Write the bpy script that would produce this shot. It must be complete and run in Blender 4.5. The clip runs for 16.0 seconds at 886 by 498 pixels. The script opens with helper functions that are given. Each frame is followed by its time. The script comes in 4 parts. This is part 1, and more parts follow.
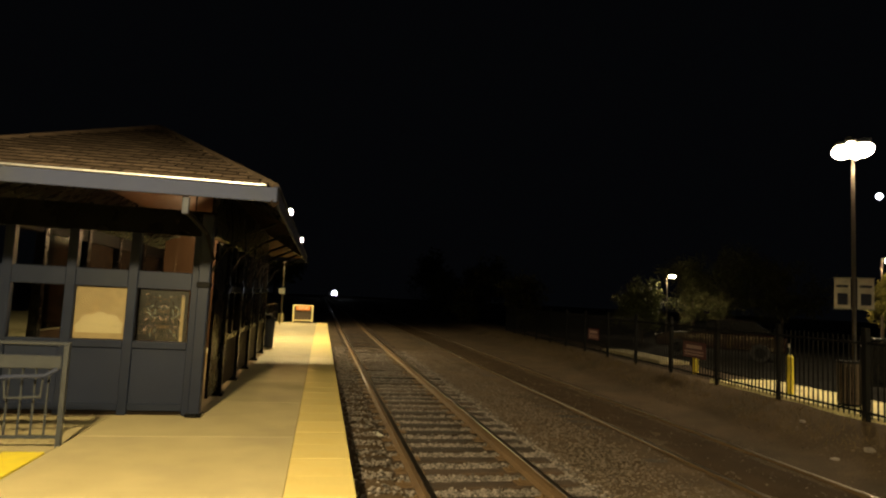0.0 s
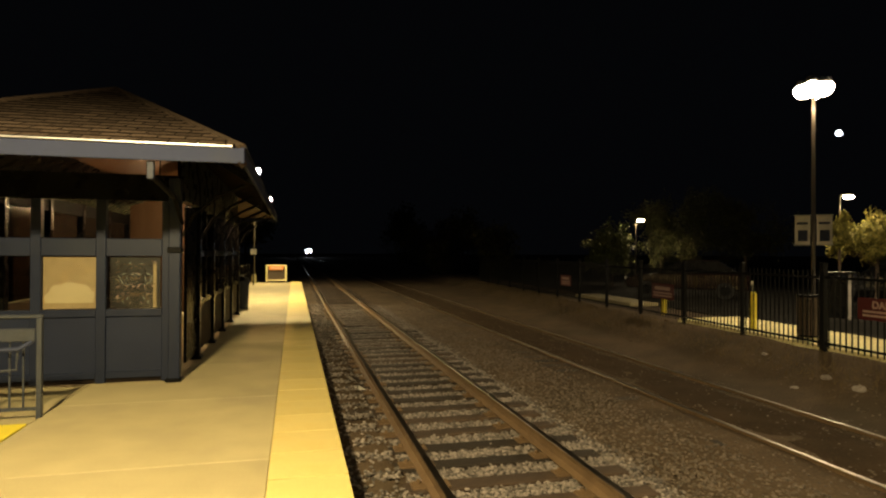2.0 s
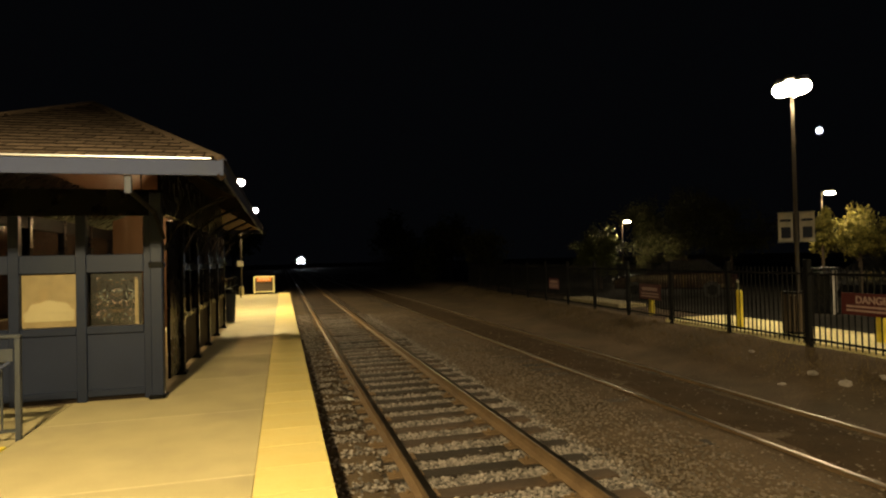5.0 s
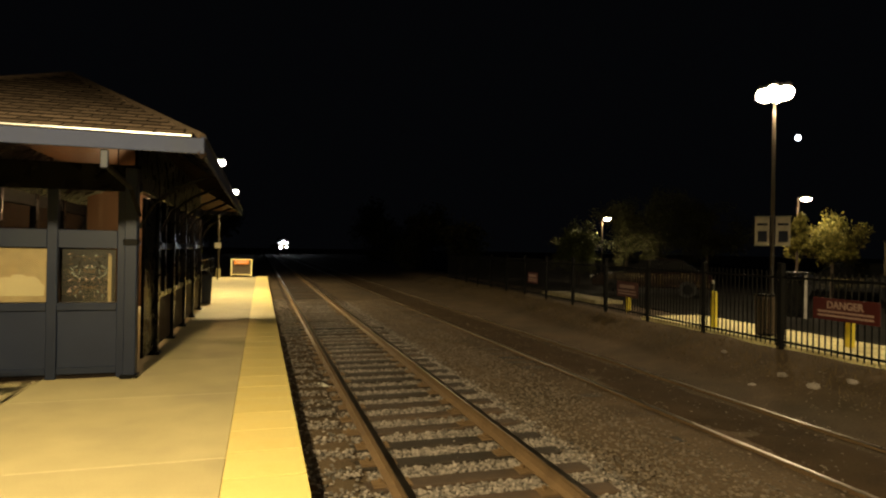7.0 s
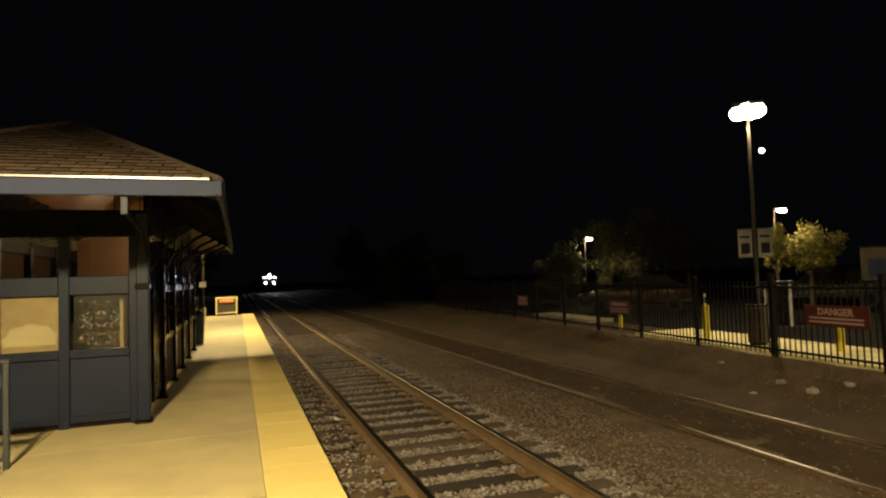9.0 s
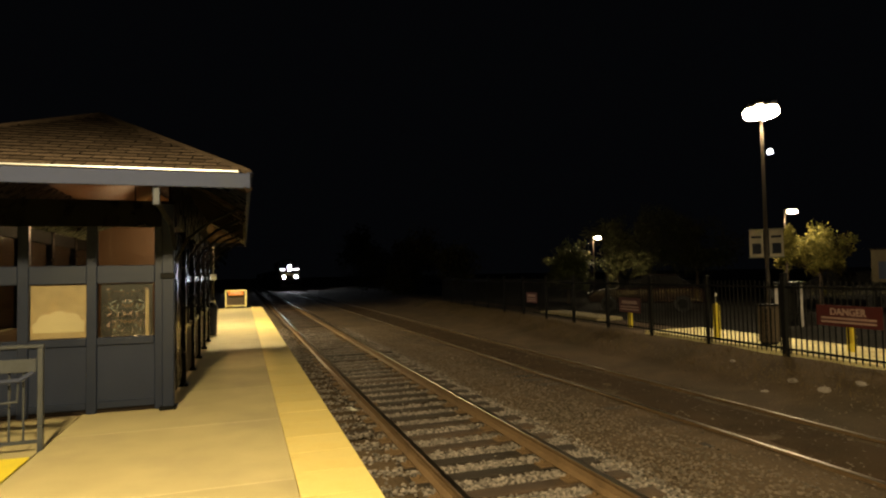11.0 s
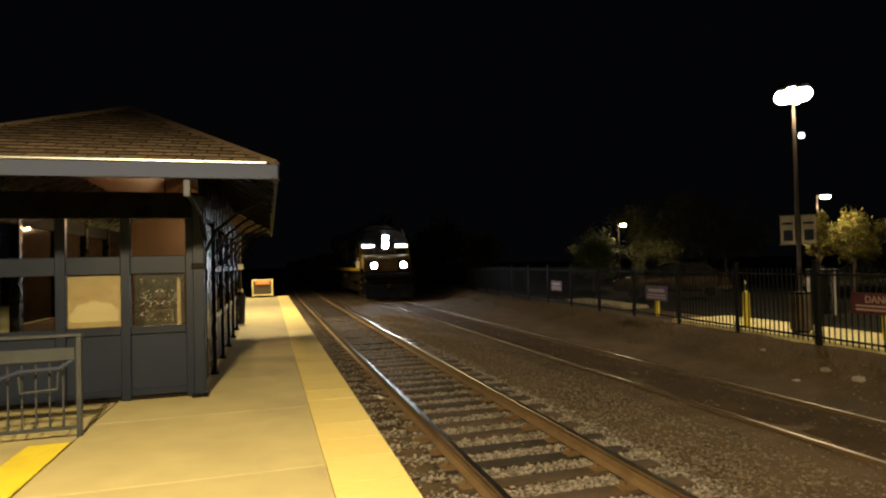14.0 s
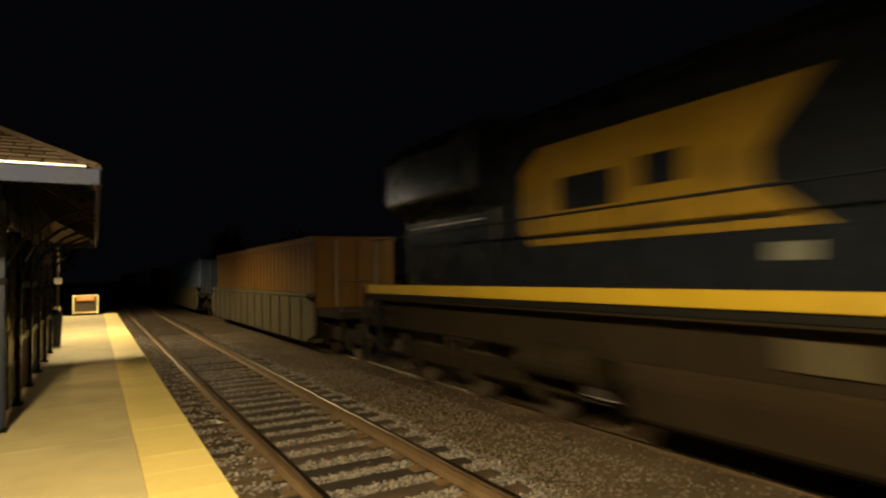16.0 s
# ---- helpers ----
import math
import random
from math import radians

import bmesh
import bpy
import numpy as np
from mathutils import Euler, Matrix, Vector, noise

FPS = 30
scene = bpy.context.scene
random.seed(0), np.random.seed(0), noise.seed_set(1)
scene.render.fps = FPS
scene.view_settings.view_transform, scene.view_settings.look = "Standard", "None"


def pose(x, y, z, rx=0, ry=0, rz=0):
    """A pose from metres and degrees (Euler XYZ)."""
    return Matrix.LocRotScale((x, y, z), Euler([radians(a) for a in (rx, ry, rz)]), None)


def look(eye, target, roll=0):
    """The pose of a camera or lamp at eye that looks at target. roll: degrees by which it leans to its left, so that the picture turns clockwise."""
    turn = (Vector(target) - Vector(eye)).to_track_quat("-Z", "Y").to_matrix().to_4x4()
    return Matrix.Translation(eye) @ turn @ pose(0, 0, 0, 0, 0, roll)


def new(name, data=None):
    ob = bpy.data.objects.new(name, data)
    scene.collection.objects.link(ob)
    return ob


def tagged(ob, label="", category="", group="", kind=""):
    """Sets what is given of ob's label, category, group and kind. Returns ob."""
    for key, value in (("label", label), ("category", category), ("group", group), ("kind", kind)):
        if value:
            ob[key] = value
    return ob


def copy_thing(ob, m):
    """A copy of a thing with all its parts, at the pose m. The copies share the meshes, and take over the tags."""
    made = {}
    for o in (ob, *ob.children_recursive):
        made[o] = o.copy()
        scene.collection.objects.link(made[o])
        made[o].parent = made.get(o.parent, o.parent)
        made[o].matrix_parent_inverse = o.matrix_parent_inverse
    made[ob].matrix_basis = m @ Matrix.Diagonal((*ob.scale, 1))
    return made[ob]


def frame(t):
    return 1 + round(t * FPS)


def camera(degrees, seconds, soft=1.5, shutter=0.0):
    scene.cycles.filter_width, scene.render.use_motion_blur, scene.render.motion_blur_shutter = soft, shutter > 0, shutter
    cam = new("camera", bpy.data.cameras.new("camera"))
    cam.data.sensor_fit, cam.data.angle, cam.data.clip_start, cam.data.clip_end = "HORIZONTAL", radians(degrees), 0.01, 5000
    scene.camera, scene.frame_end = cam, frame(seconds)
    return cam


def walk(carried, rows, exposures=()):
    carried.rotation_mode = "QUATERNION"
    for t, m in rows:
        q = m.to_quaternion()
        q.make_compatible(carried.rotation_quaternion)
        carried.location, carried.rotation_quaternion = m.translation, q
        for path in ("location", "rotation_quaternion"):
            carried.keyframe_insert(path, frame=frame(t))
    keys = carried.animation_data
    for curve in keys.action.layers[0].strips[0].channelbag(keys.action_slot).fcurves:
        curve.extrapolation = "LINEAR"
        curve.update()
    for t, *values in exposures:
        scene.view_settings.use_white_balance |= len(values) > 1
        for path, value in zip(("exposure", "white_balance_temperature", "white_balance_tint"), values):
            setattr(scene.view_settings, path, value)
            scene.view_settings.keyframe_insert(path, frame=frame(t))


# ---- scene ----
cam = camera(72.89, 16.0, soft=2.2, shutter=0.6)
EXPOSURE = 0.9
PATH = [
    (0, (-0.109, 0.139, 1.722), (0.2759, 2.0943, 1.8901), 2.84),
    (0.5, (-0.121, 0.123, 1.744), (0.2761, 2.0760, 1.9080), 0.89),
    (1, (-0.123, 0.121, 1.737), (0.2976, 2.0722, 1.8660), 1.60),
    (1.5, (-0.127, 0.114, 1.746), (0.3250, 2.0622, 1.7914), 0.43),
    (2, (-0.134, 0.096, 1.739), (0.3473, 2.0367, 1.7524), 0.29),
    (2.5, (-0.134, 0.099, 1.740), (0.3504, 2.0392, 1.7519), 0.09),
    (3, (-0.126, 0.115, 1.738), (0.3813, 2.0492, 1.7431), 0.13),
    (5.5, (-0.057, 0.110, 1.745), (0.4626, 2.0411, 1.7827), -1.54),
    (6, (-0.046, 0.107, 1.741), (0.4951, 2.0324, 1.7726), -1.11),
    (6.5, (-0.034, 0.100, 1.737), (0.5123, 2.0242, 1.7496), -0.38),
    (7, (-0.074, 0.151, 1.734), (0.5061, 2.0651, 1.7365), 0.99),
    (7.5, (-0.217, 0.248, 1.736), (0.4220, 2.1422, 1.7991), -0.93),
    (8, (-0.341, 0.259, 1.747), (0.3107, 2.1479, 1.8316), -1.75),
    (8.5, (-0.431, 0.166, 1.753), (0.2163, 2.0563, 1.8459), -2.03),
    (10.8, (-0.729, 0.015, 1.726), (-0.0797, 1.9047, 1.8073), -1.09),
    (11, (-0.739, 0.025, 1.718), (-0.1065, 1.9203, 1.8001), -1.11),
    (11.5, (-0.760, 0.044, 1.720), (-0.1349, 1.9422, 1.8002), -0.37),
    (12, (-0.758, 0.034, 1.719), (-0.1357, 1.9331, 1.7860), -0.32),
    (12.5, (-0.774, 0.030, 1.709), (-0.1515, 1.9297, 1.7591), -0.37),
    (13, (-0.783, 0.028, 1.710), (-0.1990, 1.9399, 1.7576), -0.43),
    (13.5, (-0.776, 0.031, 1.716), (-0.2175, 1.9510, 1.7596), -0.67),
    (14, (-0.773, 0.028, 1.728), (-0.2143, 1.9484, 1.7734), -1.38),
    (14.5, (-0.768, 0.034, 1.733), (-0.1858, 1.9471, 1.7735), -1.11),
    (14.8, (-0.766, 0.035, 1.733), (-0.1521, 1.9384, 1.7699), -1.59),
    (15, (-0.765, 0.041, 1.734), (-0.1278, 1.9359, 1.7789), -0.98),
    (15.1, (-0.759, 0.037, 1.733), (-0.1050, 1.9268, 1.7759), -1.39),
    (15.4, (-0.739, 0.028, 1.737), (0.0521, 1.8634, 1.8028), -1.44),
    (15.5, (-0.720, 0.019, 1.738), (0.1322, 1.8262, 1.8169), -0.96),
    (15.7, (-0.704, 0.026, 1.737), (0.2360, 1.7903, 1.8149), -1.29),
    (15.8, (-0.701, 0.032, 1.737), (0.2683, 1.7796, 1.8155), -1.65),
    (15.9, (-0.698, 0.038, 1.740), (0.2898, 1.7755, 1.8180), -1.72),
    (16, (-0.694, 0.046, 1.745), (0.3082, 1.7749, 1.8266), -1.18),
]
walk(cam, [(t, look(eye, target, roll)) for t, eye, target, roll in PATH], [(0, EXPOSURE), (16, EXPOSURE)])

# ---------------------------------------------------------------- world and lamps
world = bpy.data.worlds.new("night")
scene.world = world
world.use_nodes = True
wn = world.node_tree.nodes["Background"]
wn.inputs[0].default_value = (0.30, 0.33, 0.42, 1)
wn.inputs[1].default_value = 0.0022

SODIUM = (1.0, 0.77, 0.37)
HALIDE = (1.0, 0.78, 0.45)


def lamp(name, kind, place, power, colour, size=0.12, aim=None, spread=None):
    data = bpy.data.lights.new(name, kind)
    data.energy, data.color = power, colour
    if kind == "AREA":
        data.size = size
    else:
        data.shadow_soft_size = size
    if kind == "SPOT":
        data.spot_size, data.spot_blend = radians(spread), 0.35
    ob = new(name, data)
    ob.matrix_world = look(place, aim) if aim else Matrix.Translation(place)
    return ob


lamp("platform_light", "SPOT", (-2.2, 1.4, 4.72), 2150, SODIUM, 0.2, (-2.2, 1.9, 0), 163)
lamp("platform_light", "SPOT", (-1.5, 23.0, 4.52), 1350, SODIUM, 0.14, (-1.5, 23.0, 0), 158)
lamp("platform_light", "SPOT", (-1.5, 35.0, 4.52), 1000, SODIUM, 0.14, (-1.5, 35.0, 0), 158)
lamp("parking_light", "SPOT", (12.45, 12.41, 5.5), 520, HALIDE, 0.2, (12.2, 12.2, 0), 168)
lamp("parking_light", "SPOT", (18.15, 16.9, 3.5), 160, HALIDE, 0.12, (18.3, 16.7, 0), 168)
lamp("parking_light", "SPOT", (17.5, 28.6, 3.4), 320, HALIDE, 0.12, (17.3, 28.4, 0), 168)
# unseen lamp, added to brighten the kerb and lot behind the fence
lamp("parking_light", "SPOT", (13.5, 1.6, 4.45), 900, HALIDE, 0.15, (13.3, 2.0, 0), 158)
lamp("shelter_light", "POINT", (-2.73, 13.0, 2.75), 44, (1.0, 0.62, 0.30), 0.03)
lamp("shelter_light", "POINT", (-2.73, 16.2, 2.75), 44, (1.0, 0.62, 0.30), 0.03)

# ---------------------------------------------------------------- materials


def material(name, colour, rough=0.6, metal=0.0, vary=0.25, scale=6.0, bump=0.15, fine=60.0, stain=None, stain_scale=1.3,
             stain_amount=0.5, random_amount=0.0, island=False, coat=0.0, spread=1.0, spec=0.5):
    m = bpy.data.materials.new(name)
    m.use_nodes = True
    nt = m.node_tree
    b = nt.nodes["Principled BSDF"]
    link = nt.links.new
    tc = nt.nodes.new("ShaderNodeTexCoord")
    mp = nt.nodes.new("ShaderNodeMapping")
    mp.inputs["Scale"].default_value = (spread, 1, 1)
    link(tc.outputs["Object"], mp.inputs[0])
    big = nt.nodes.new("ShaderNodeTexNoise")
    big.inputs["Scale"].default_value, big.inputs["Detail"].default_value = scale, 6
    small = nt.nodes.new("ShaderNodeTexNoise")
    small.inputs["Scale"].default_value, small.inputs["Detail"].default_value = fine, 4
    for n in (big, small):
        link(mp.outputs[0], n.inputs["Vector"])
    mix = nt.nodes.new("ShaderNodeMix")
    mix.data_type = "RGBA"
    mix.inputs["A"].default_value = (*[c * (1 - vary) for c in colour], 1)
    mix.inputs["B"].default_value = (*[min(1, c * (1 + vary)) for c in colour], 1)
    add = nt.nodes.new("ShaderNodeMath")
    add.operation = "ADD"
    half = nt.nodes.new("ShaderNodeMath")
    half.operation = "MULTIPLY"
    half.inputs[1].default_value = 0.5
    link(big.outputs[0], add.inputs[0])
    link(small.outputs[0], add.inputs[1])
    link(add.outputs[0], half.inputs[0])
    ramp = nt.nodes.new("ShaderNodeMapRange")
    ramp.inputs[1].default_value, ramp.inputs[2].default_value = 0.3, 0.7
    link(half.outputs[0], ramp.inputs[0])
    link(ramp.outputs[0], mix.inputs["Factor"])
    out = mix.outputs["Result"]
    if stain:
        sn = nt.nodes.new("ShaderNodeTexNoise")
        sn.inputs["Scale"].default_value, sn.inputs["Detail"].default_value = stain_scale, 8
        link(tc.outputs["Object"], sn.inputs["Vector"])
        sr = nt.nodes.new("ShaderNodeMapRange")
        sr.inputs[1].default_value, sr.inputs[2].default_value, sr.inputs[4].default_value = 0.5, 0.72, stain_amount
        link(sn.outputs[0], sr.inputs[0])
        sm = nt.nodes.new("ShaderNodeMix")
        sm.data_type = "RGBA"
        sm.inputs["B"].default_value = (*stain, 1)
        link(out, sm.inputs["A"])
        link(sr.outputs[0], sm.inputs["Factor"])
        out = sm.outputs["Result"]
    if random_amount:
        src = nt.nodes.new("ShaderNodeNewGeometry").outputs["Random Per Island"] if island else nt.nodes.new("ShaderNodeObjectInfo").outputs["Random"]
        rr = nt.nodes.new("ShaderNodeMapRange")
        rr.inputs[3].default_value, rr.inputs[4].default_value = 1 - random_amount, 1 + random_amount
        link(src, rr.inputs[0])
        hs = nt.nodes.new("ShaderNodeHueSaturation")
        link(rr.outputs[0], hs.inputs["Value"])
        link(out, hs.inputs["Color"])
        out = hs.outputs[0]
    link(out, b.inputs["Base Color"])
    b.inputs["Roughness"].default_value, b.inputs["Metallic"].default_value = rough, metal
    b.inputs["Coat Weight"].default_value, b.inputs["Specular IOR Level"].default_value = coat, spec
    if rough < 0.95:
        rm = nt.nodes.new("ShaderNodeMapRange")
        rm.inputs[3].default_value, rm.inputs[4].default_value = max(0.03, rough - 0.12), min(1, rough + 0.12)
        link(big.outputs[0], rm.inputs[0])
        link(rm.outputs[0], b.inputs["Roughness"])
    if bump:
        bn = nt.nodes.new("ShaderNodeBump")
        bn.inputs["Strength"].default_value, bn.inputs["Distance"].default_value = bump, 0.01
        link(half.outputs[0], bn.inputs["Height"])
        link(bn.outputs[0], b.inputs["Normal"])
    return m


def glow(name, colour, strength):
    m = bpy.data.materials.new(name)
    m.use_nodes = True
    b = m.node_tree.nodes["Principled BSDF"]
    b.inputs["Base Color"].default_value = (0.8, 0.8, 0.8, 1)
    b.inputs["Emission Color"].default_value = (*colour, 1)
    b.inputs["Emission Strength"].default_value = strength
    return m


def glass(name, tint=(0.9, 0.92, 0.9), rough=0.03):
    m = bpy.data.materials.new(name)
    m.use_nodes = True
    nt = m.node_tree
    nt.nodes.clear()
    out = nt.nodes.new("ShaderNodeOutputMaterial")
    tr = nt.nodes.new("ShaderNodeBsdfTransparent")
    tr.inputs[0].default_value = (*tint, 1)
    gl = nt.nodes.new("ShaderNodeBsdfGlossy")
    gl.inputs["Roughness"].default_value = rough
    fr = nt.nodes.new("ShaderNodeFresnel")
    fr.inputs[0].default_value = 1.5
    mx = nt.nodes.new("ShaderNodeMixShader")
    nt.links.new(fr.outputs[0], mx.inputs[0])
    nt.links.new(tr.outputs[0], mx.inputs[1])
    nt.links.new(gl.outputs[0], mx.inputs[2])
    nt.links.new(mx.outputs[0], out.inputs[0])
    return m


M = {
    "concrete": material("concrete", (0.41, 0.35, 0.19), 0.8, vary=0.14, scale=2.2, fine=90, stain=(0.20, 0.17, 0.13), stain_scale=0.9, stain_amount=0.32, random_amount=0.05),
    "joint": material("joint_sealant", (0.48, 0.41, 0.25), 0.8, vary=0.2, scale=9),
    "tactile": material("tactile_yellow", (0.66, 0.535, 0.20), 0.65, vary=0.10, scale=3, fine=110, bump=0.3, stain=(0.42, 0.27, 0.06), stain_scale=2.6, stain_amount=0.2, random_amount=0.05),
    "yellow_paint": material("yellow_paint", (0.76, 0.62, 0.05), 0.5, vary=0.12, scale=5, stain=(0.45, 0.30, 0.05), stain_amount=0.4),
    "dirt": material("dirt", (0.084, 0.060, 0.040), 0.95, spec=0.12, vary=0.45, scale=1.6, fine=34, bump=0.9, stain=(0.045, 0.036, 0.024), stain_scale=0.5, stain_amount=0.8),
    "soil": material("oily_soil", (0.042, 0.027, 0.015), 0.95, spec=0.1, vary=0.4, scale=2.0, fine=40, bump=0.8, stain=(0.065, 0.042, 0.024), stain_scale=0.8, stain_amount=0.7),
    "stone": material("ballast_stone", (0.165, 0.143, 0.132), 0.85, vary=0.3, scale=14, fine=90, random_amount=0.75, island=True),
    "dirty_stone": material("dirty_stone", (0.118, 0.092, 0.072), 0.9, vary=0.3, scale=14, fine=90, random_amount=0.4, island=True),
    "tie": material("creosote_tie", (0.032, 0.020, 0.013), 0.85, vary=0.4, scale=5, fine=70, bump=0.6, stain=(0.065, 0.040, 0.024), stain_scale=3, stain_amount=0.6, random_amount=0.65, spread=0.15),
    "rail_rust": material("rail_rust", (0.145, 0.092, 0.048), 0.72, metal=0.2, vary=0.25, scale=7, fine=60, stain=(0.08, 0.045, 0.025), stain_scale=2),
    "rail_head": material("rail_head", (0.22, 0.185, 0.145), 0.33, metal=1.0, vary=0.1, scale=3, bump=0.02),
    "frame_paint": material("blue_grey_paint", (0.0115, 0.0165, 0.037), 0.45, spec=0.25, vary=0.12, scale=4, fine=50, bump=0.08, stain=(0.02, 0.026, 0.038), stain_amount=0.35),
    "panel_paint": material("panel_paint", (0.0120, 0.0175, 0.041), 0.5, spec=0.25, vary=0.10, scale=2.4, fine=40, bump=0.06, stain=(0.022, 0.028, 0.045), stain_amount=0.35),
    "fascia": material("fascia_paint", (0.034, 0.042, 0.088), 0.75, spec=0.15, vary=0.08, scale=3, fine=60, bump=0.05, stain=(0.05, 0.055, 0.06), stain_amount=0.4),
    # dark steel parts, and painted shade on the shelter's side and eaves
    "dark_steel_and_shade": material("dark_steel_and_shade", (0.004, 0.004, 0.0045), 0.28, spec=0.15, vary=0.2, scale=5, bump=0.05),
    "drip": material("drip_edge", (0.46, 0.46, 0.50), 0.36, metal=0.7, vary=0.1, scale=6, bump=0.03),
    "shingle": material("shingle", (0.098, 0.071, 0.054), 0.95, spec=0.1, vary=0.3, scale=9, fine=130, bump=0.5, random_amount=0.34, stain=(0.06, 0.05, 0.036), stain_scale=0.8, stain_amount=0.6),
    "underlay_and_gap_shade": material("roof_underlay_and_gap_shade", (0.014, 0.010, 0.008), 0.95, spec=0.1, vary=0.2),
    "ceiling_wood": material("ceiling_wood", (0.095, 0.042, 0.011), 0.55, vary=0.3, scale=3, fine=40, spread=6, bump=0.2),
    "brown_paint": material("brown_timber", (0.020, 0.013, 0.009), 0.6, spec=0.15, vary=0.25, scale=4, fine=50),
    "interior_wood": material("interior_wood", (0.10, 0.055, 0.024), 0.6, vary=0.25, scale=2.5, fine=40, spread=5, bump=0.1),
    "glass": glass("clear_glass"),
    "poster": material("map_paper", (0.27, 0.20, 0.105), 0.55, vary=0.25, scale=2.3, fine=14, stain=(0.30, 0.20, 0.09), stain_scale=3.5, stain_amount=0.7),
    "poster_pale": material("pale_paper", (0.40, 0.33, 0.20), 0.55, vary=0.1, scale=4),
    "poster_dark": material("dark_poster", (0.018, 0.015, 0.014), 0.35, vary=0.4, scale=5),
    "sign_print": material("faded_print", (0.34, 0.23, 0.20), 0.6, vary=0.2, scale=20),
    "bar_pale": material("print_pale", (0.62, 0.55, 0.45), 0.6, vary=0.15, scale=20),
    "rail_paint": material("railing_paint", (0.036, 0.042, 0.056), 0.45, vary=0.2, scale=8, bump=0.08),
    "kerb_paint": material("faded_kerb_paint", (0.78, 0.70, 0.38), 0.9, spec=0.1, vary=0.2, scale=4, stain=(0.3, 0.22, 0.08), stain_amount=0.5),
    "galv": material("galvanised_pipe", (0.20, 0.21, 0.20), 0.4, metal=0.5, vary=0.2, scale=8, bump=0.08),
    "pole_bronze": material("bronze_pole", (0.045, 0.036, 0.028), 0.5, vary=0.2, scale=8, bump=0.05),
    "banner_cloth": material("banner_cloth", (0.46, 0.43, 0.39), 0.8, vary=0.15, scale=6, stain=(0.18, 0.16, 0.14), stain_scale=4),
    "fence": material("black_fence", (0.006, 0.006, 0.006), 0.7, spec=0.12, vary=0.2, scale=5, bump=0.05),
    "red_sign": material("red_sign", (0.062, 0.008, 0.007), 0.5, vary=0.15, scale=4, bump=0.03, stain=(0.07, 0.012, 0.01), stain_amount=0.4),
    "white_paint": material("white_paint", (0.72, 0.70, 0.66), 0.5, vary=0.08, scale=6, bump=0.04),
    "orange": material("orange_board", (0.70, 0.23, 0.05), 0.5, vary=0.12, scale=6, bump=0.03),
    "asphalt": material("asphalt", (0.014, 0.013, 0.012), 0.95, spec=0.06, vary=0.25, scale=1.2, fine=120, bump=0.4, stain=(0.045, 0.042, 0.036), stain_scale=0.5, stain_amount=0.5),
    "grass": material("dry_grass", (0.12, 0.085, 0.038), 0.9, vary=0.4, scale=3, random_amount=0.4, island=True),
    "bark": material("bark", (0.075, 0.055, 0.038), 0.9, vary=0.35, scale=12, fine=60, bump=0.7),
    "leaf_green": material("leaf_green", (0.085, 0.095, 0.026), 0.85, vary=0.2, scale=2, random_amount=0.5, island=True, bump=0),
    "leaf_gold": material("leaf_gold", (0.19, 0.168, 0.034), 0.85, vary=0.2, scale=2, random_amount=0.45, island=True, bump=0),
    "leaf_dark": material("leaf_dark", (0.062, 0.062, 0.026), 1.0, spec=0.05, vary=0.2, scale=2, random_amount=0.5, island=True, bump=0),
    "navy": material("navy_enamel", (0.008, 0.010, 0.017), 0.26, vary=0.2, scale=2.5, fine=50, bump=0.05, stain=(0.011, 0.010, 0.010), stain_scale=1.6, stain_amount=0.5, coat=0.06, spec=0.16),
    "stripe_yellow": material("stripe_yellow", (0.34, 0.225, 0.014), 0.4, vary=0.12, scale=2.5, bump=0.04, stain=(0.24, 0.15, 0.03), stain_scale=1.2, stain_amount=0.5),
    "loco_yellow": material("locomotive_yellow", (0.185, 0.112, 0.008), 0.42, vary=0.12, scale=2.5, bump=0.04, stain=(0.085, 0.052, 0.011), stain_scale=1.4, stain_amount=0.7),
    "underframe": material("dusty_underframe", (0.017, 0.0115, 0.0065), 0.9, spec=0.12, vary=0.35, scale=3, fine=40, bump=0.3, stain=(0.012, 0.009, 0.007), stain_scale=1.1, stain_amount=0.8),
    "tank_dust": material("tank_dust", (0.022, 0.0145, 0.0075), 0.9, spec=0.12, vary=0.45, scale=1.5, fine=30, bump=0.2, stain=(0.018, 0.013, 0.009), stain_scale=1.0, stain_amount=0.8),
    "wheel": material("wheel_steel", (0.10, 0.075, 0.055), 0.55, metal=0.6, vary=0.3, scale=6),
    "cream": material("cream_panel", (0.50, 0.45, 0.37), 0.5, vary=0.1, scale=4, stain=(0.4, 0.33, 0.25), stain_amount=0.4),
    "container_orange": material("container_orange", (0.092, 0.041, 0.004), 0.6, spec=0.2, vary=0.15, scale=2, fine=30, bump=0.06, stain=(0.115, 0.050, 0.008), stain_scale=1.0, stain_amount=0.5),
    "container_grey": material("container_grey", (0.30, 0.30, 0.29), 0.5, vary=0.15, scale=2, stain=(0.18, 0.15, 0.12), stain_amount=0.5),
    "container_blue": material("container_blue", (0.045, 0.075, 0.14), 0.5, vary=0.15, scale=2, stain=(0.07, 0.06, 0.05), stain_amount=0.5),
    "well_grey": material("well_car_grey", (0.056, 0.046, 0.026), 0.8, spec=0.2, vary=0.25, scale=2.5, fine=30, stain=(0.05, 0.038, 0.022), stain_scale=1.2, stain_amount=0.7),
    "car_dark": material("car_paint_dark", (0.015, 0.005, 0.005), 0.2, metal=0.3, vary=0.05, bump=0.0, coat=0.8),
    "car_silver": material("car_paint_silver", (0.045, 0.045, 0.048), 0.25, metal=0.6, vary=0.05, bump=0.0, coat=0.8),
    "tyre": material("tyre", (0.018, 0.018, 0.018), 0.85),
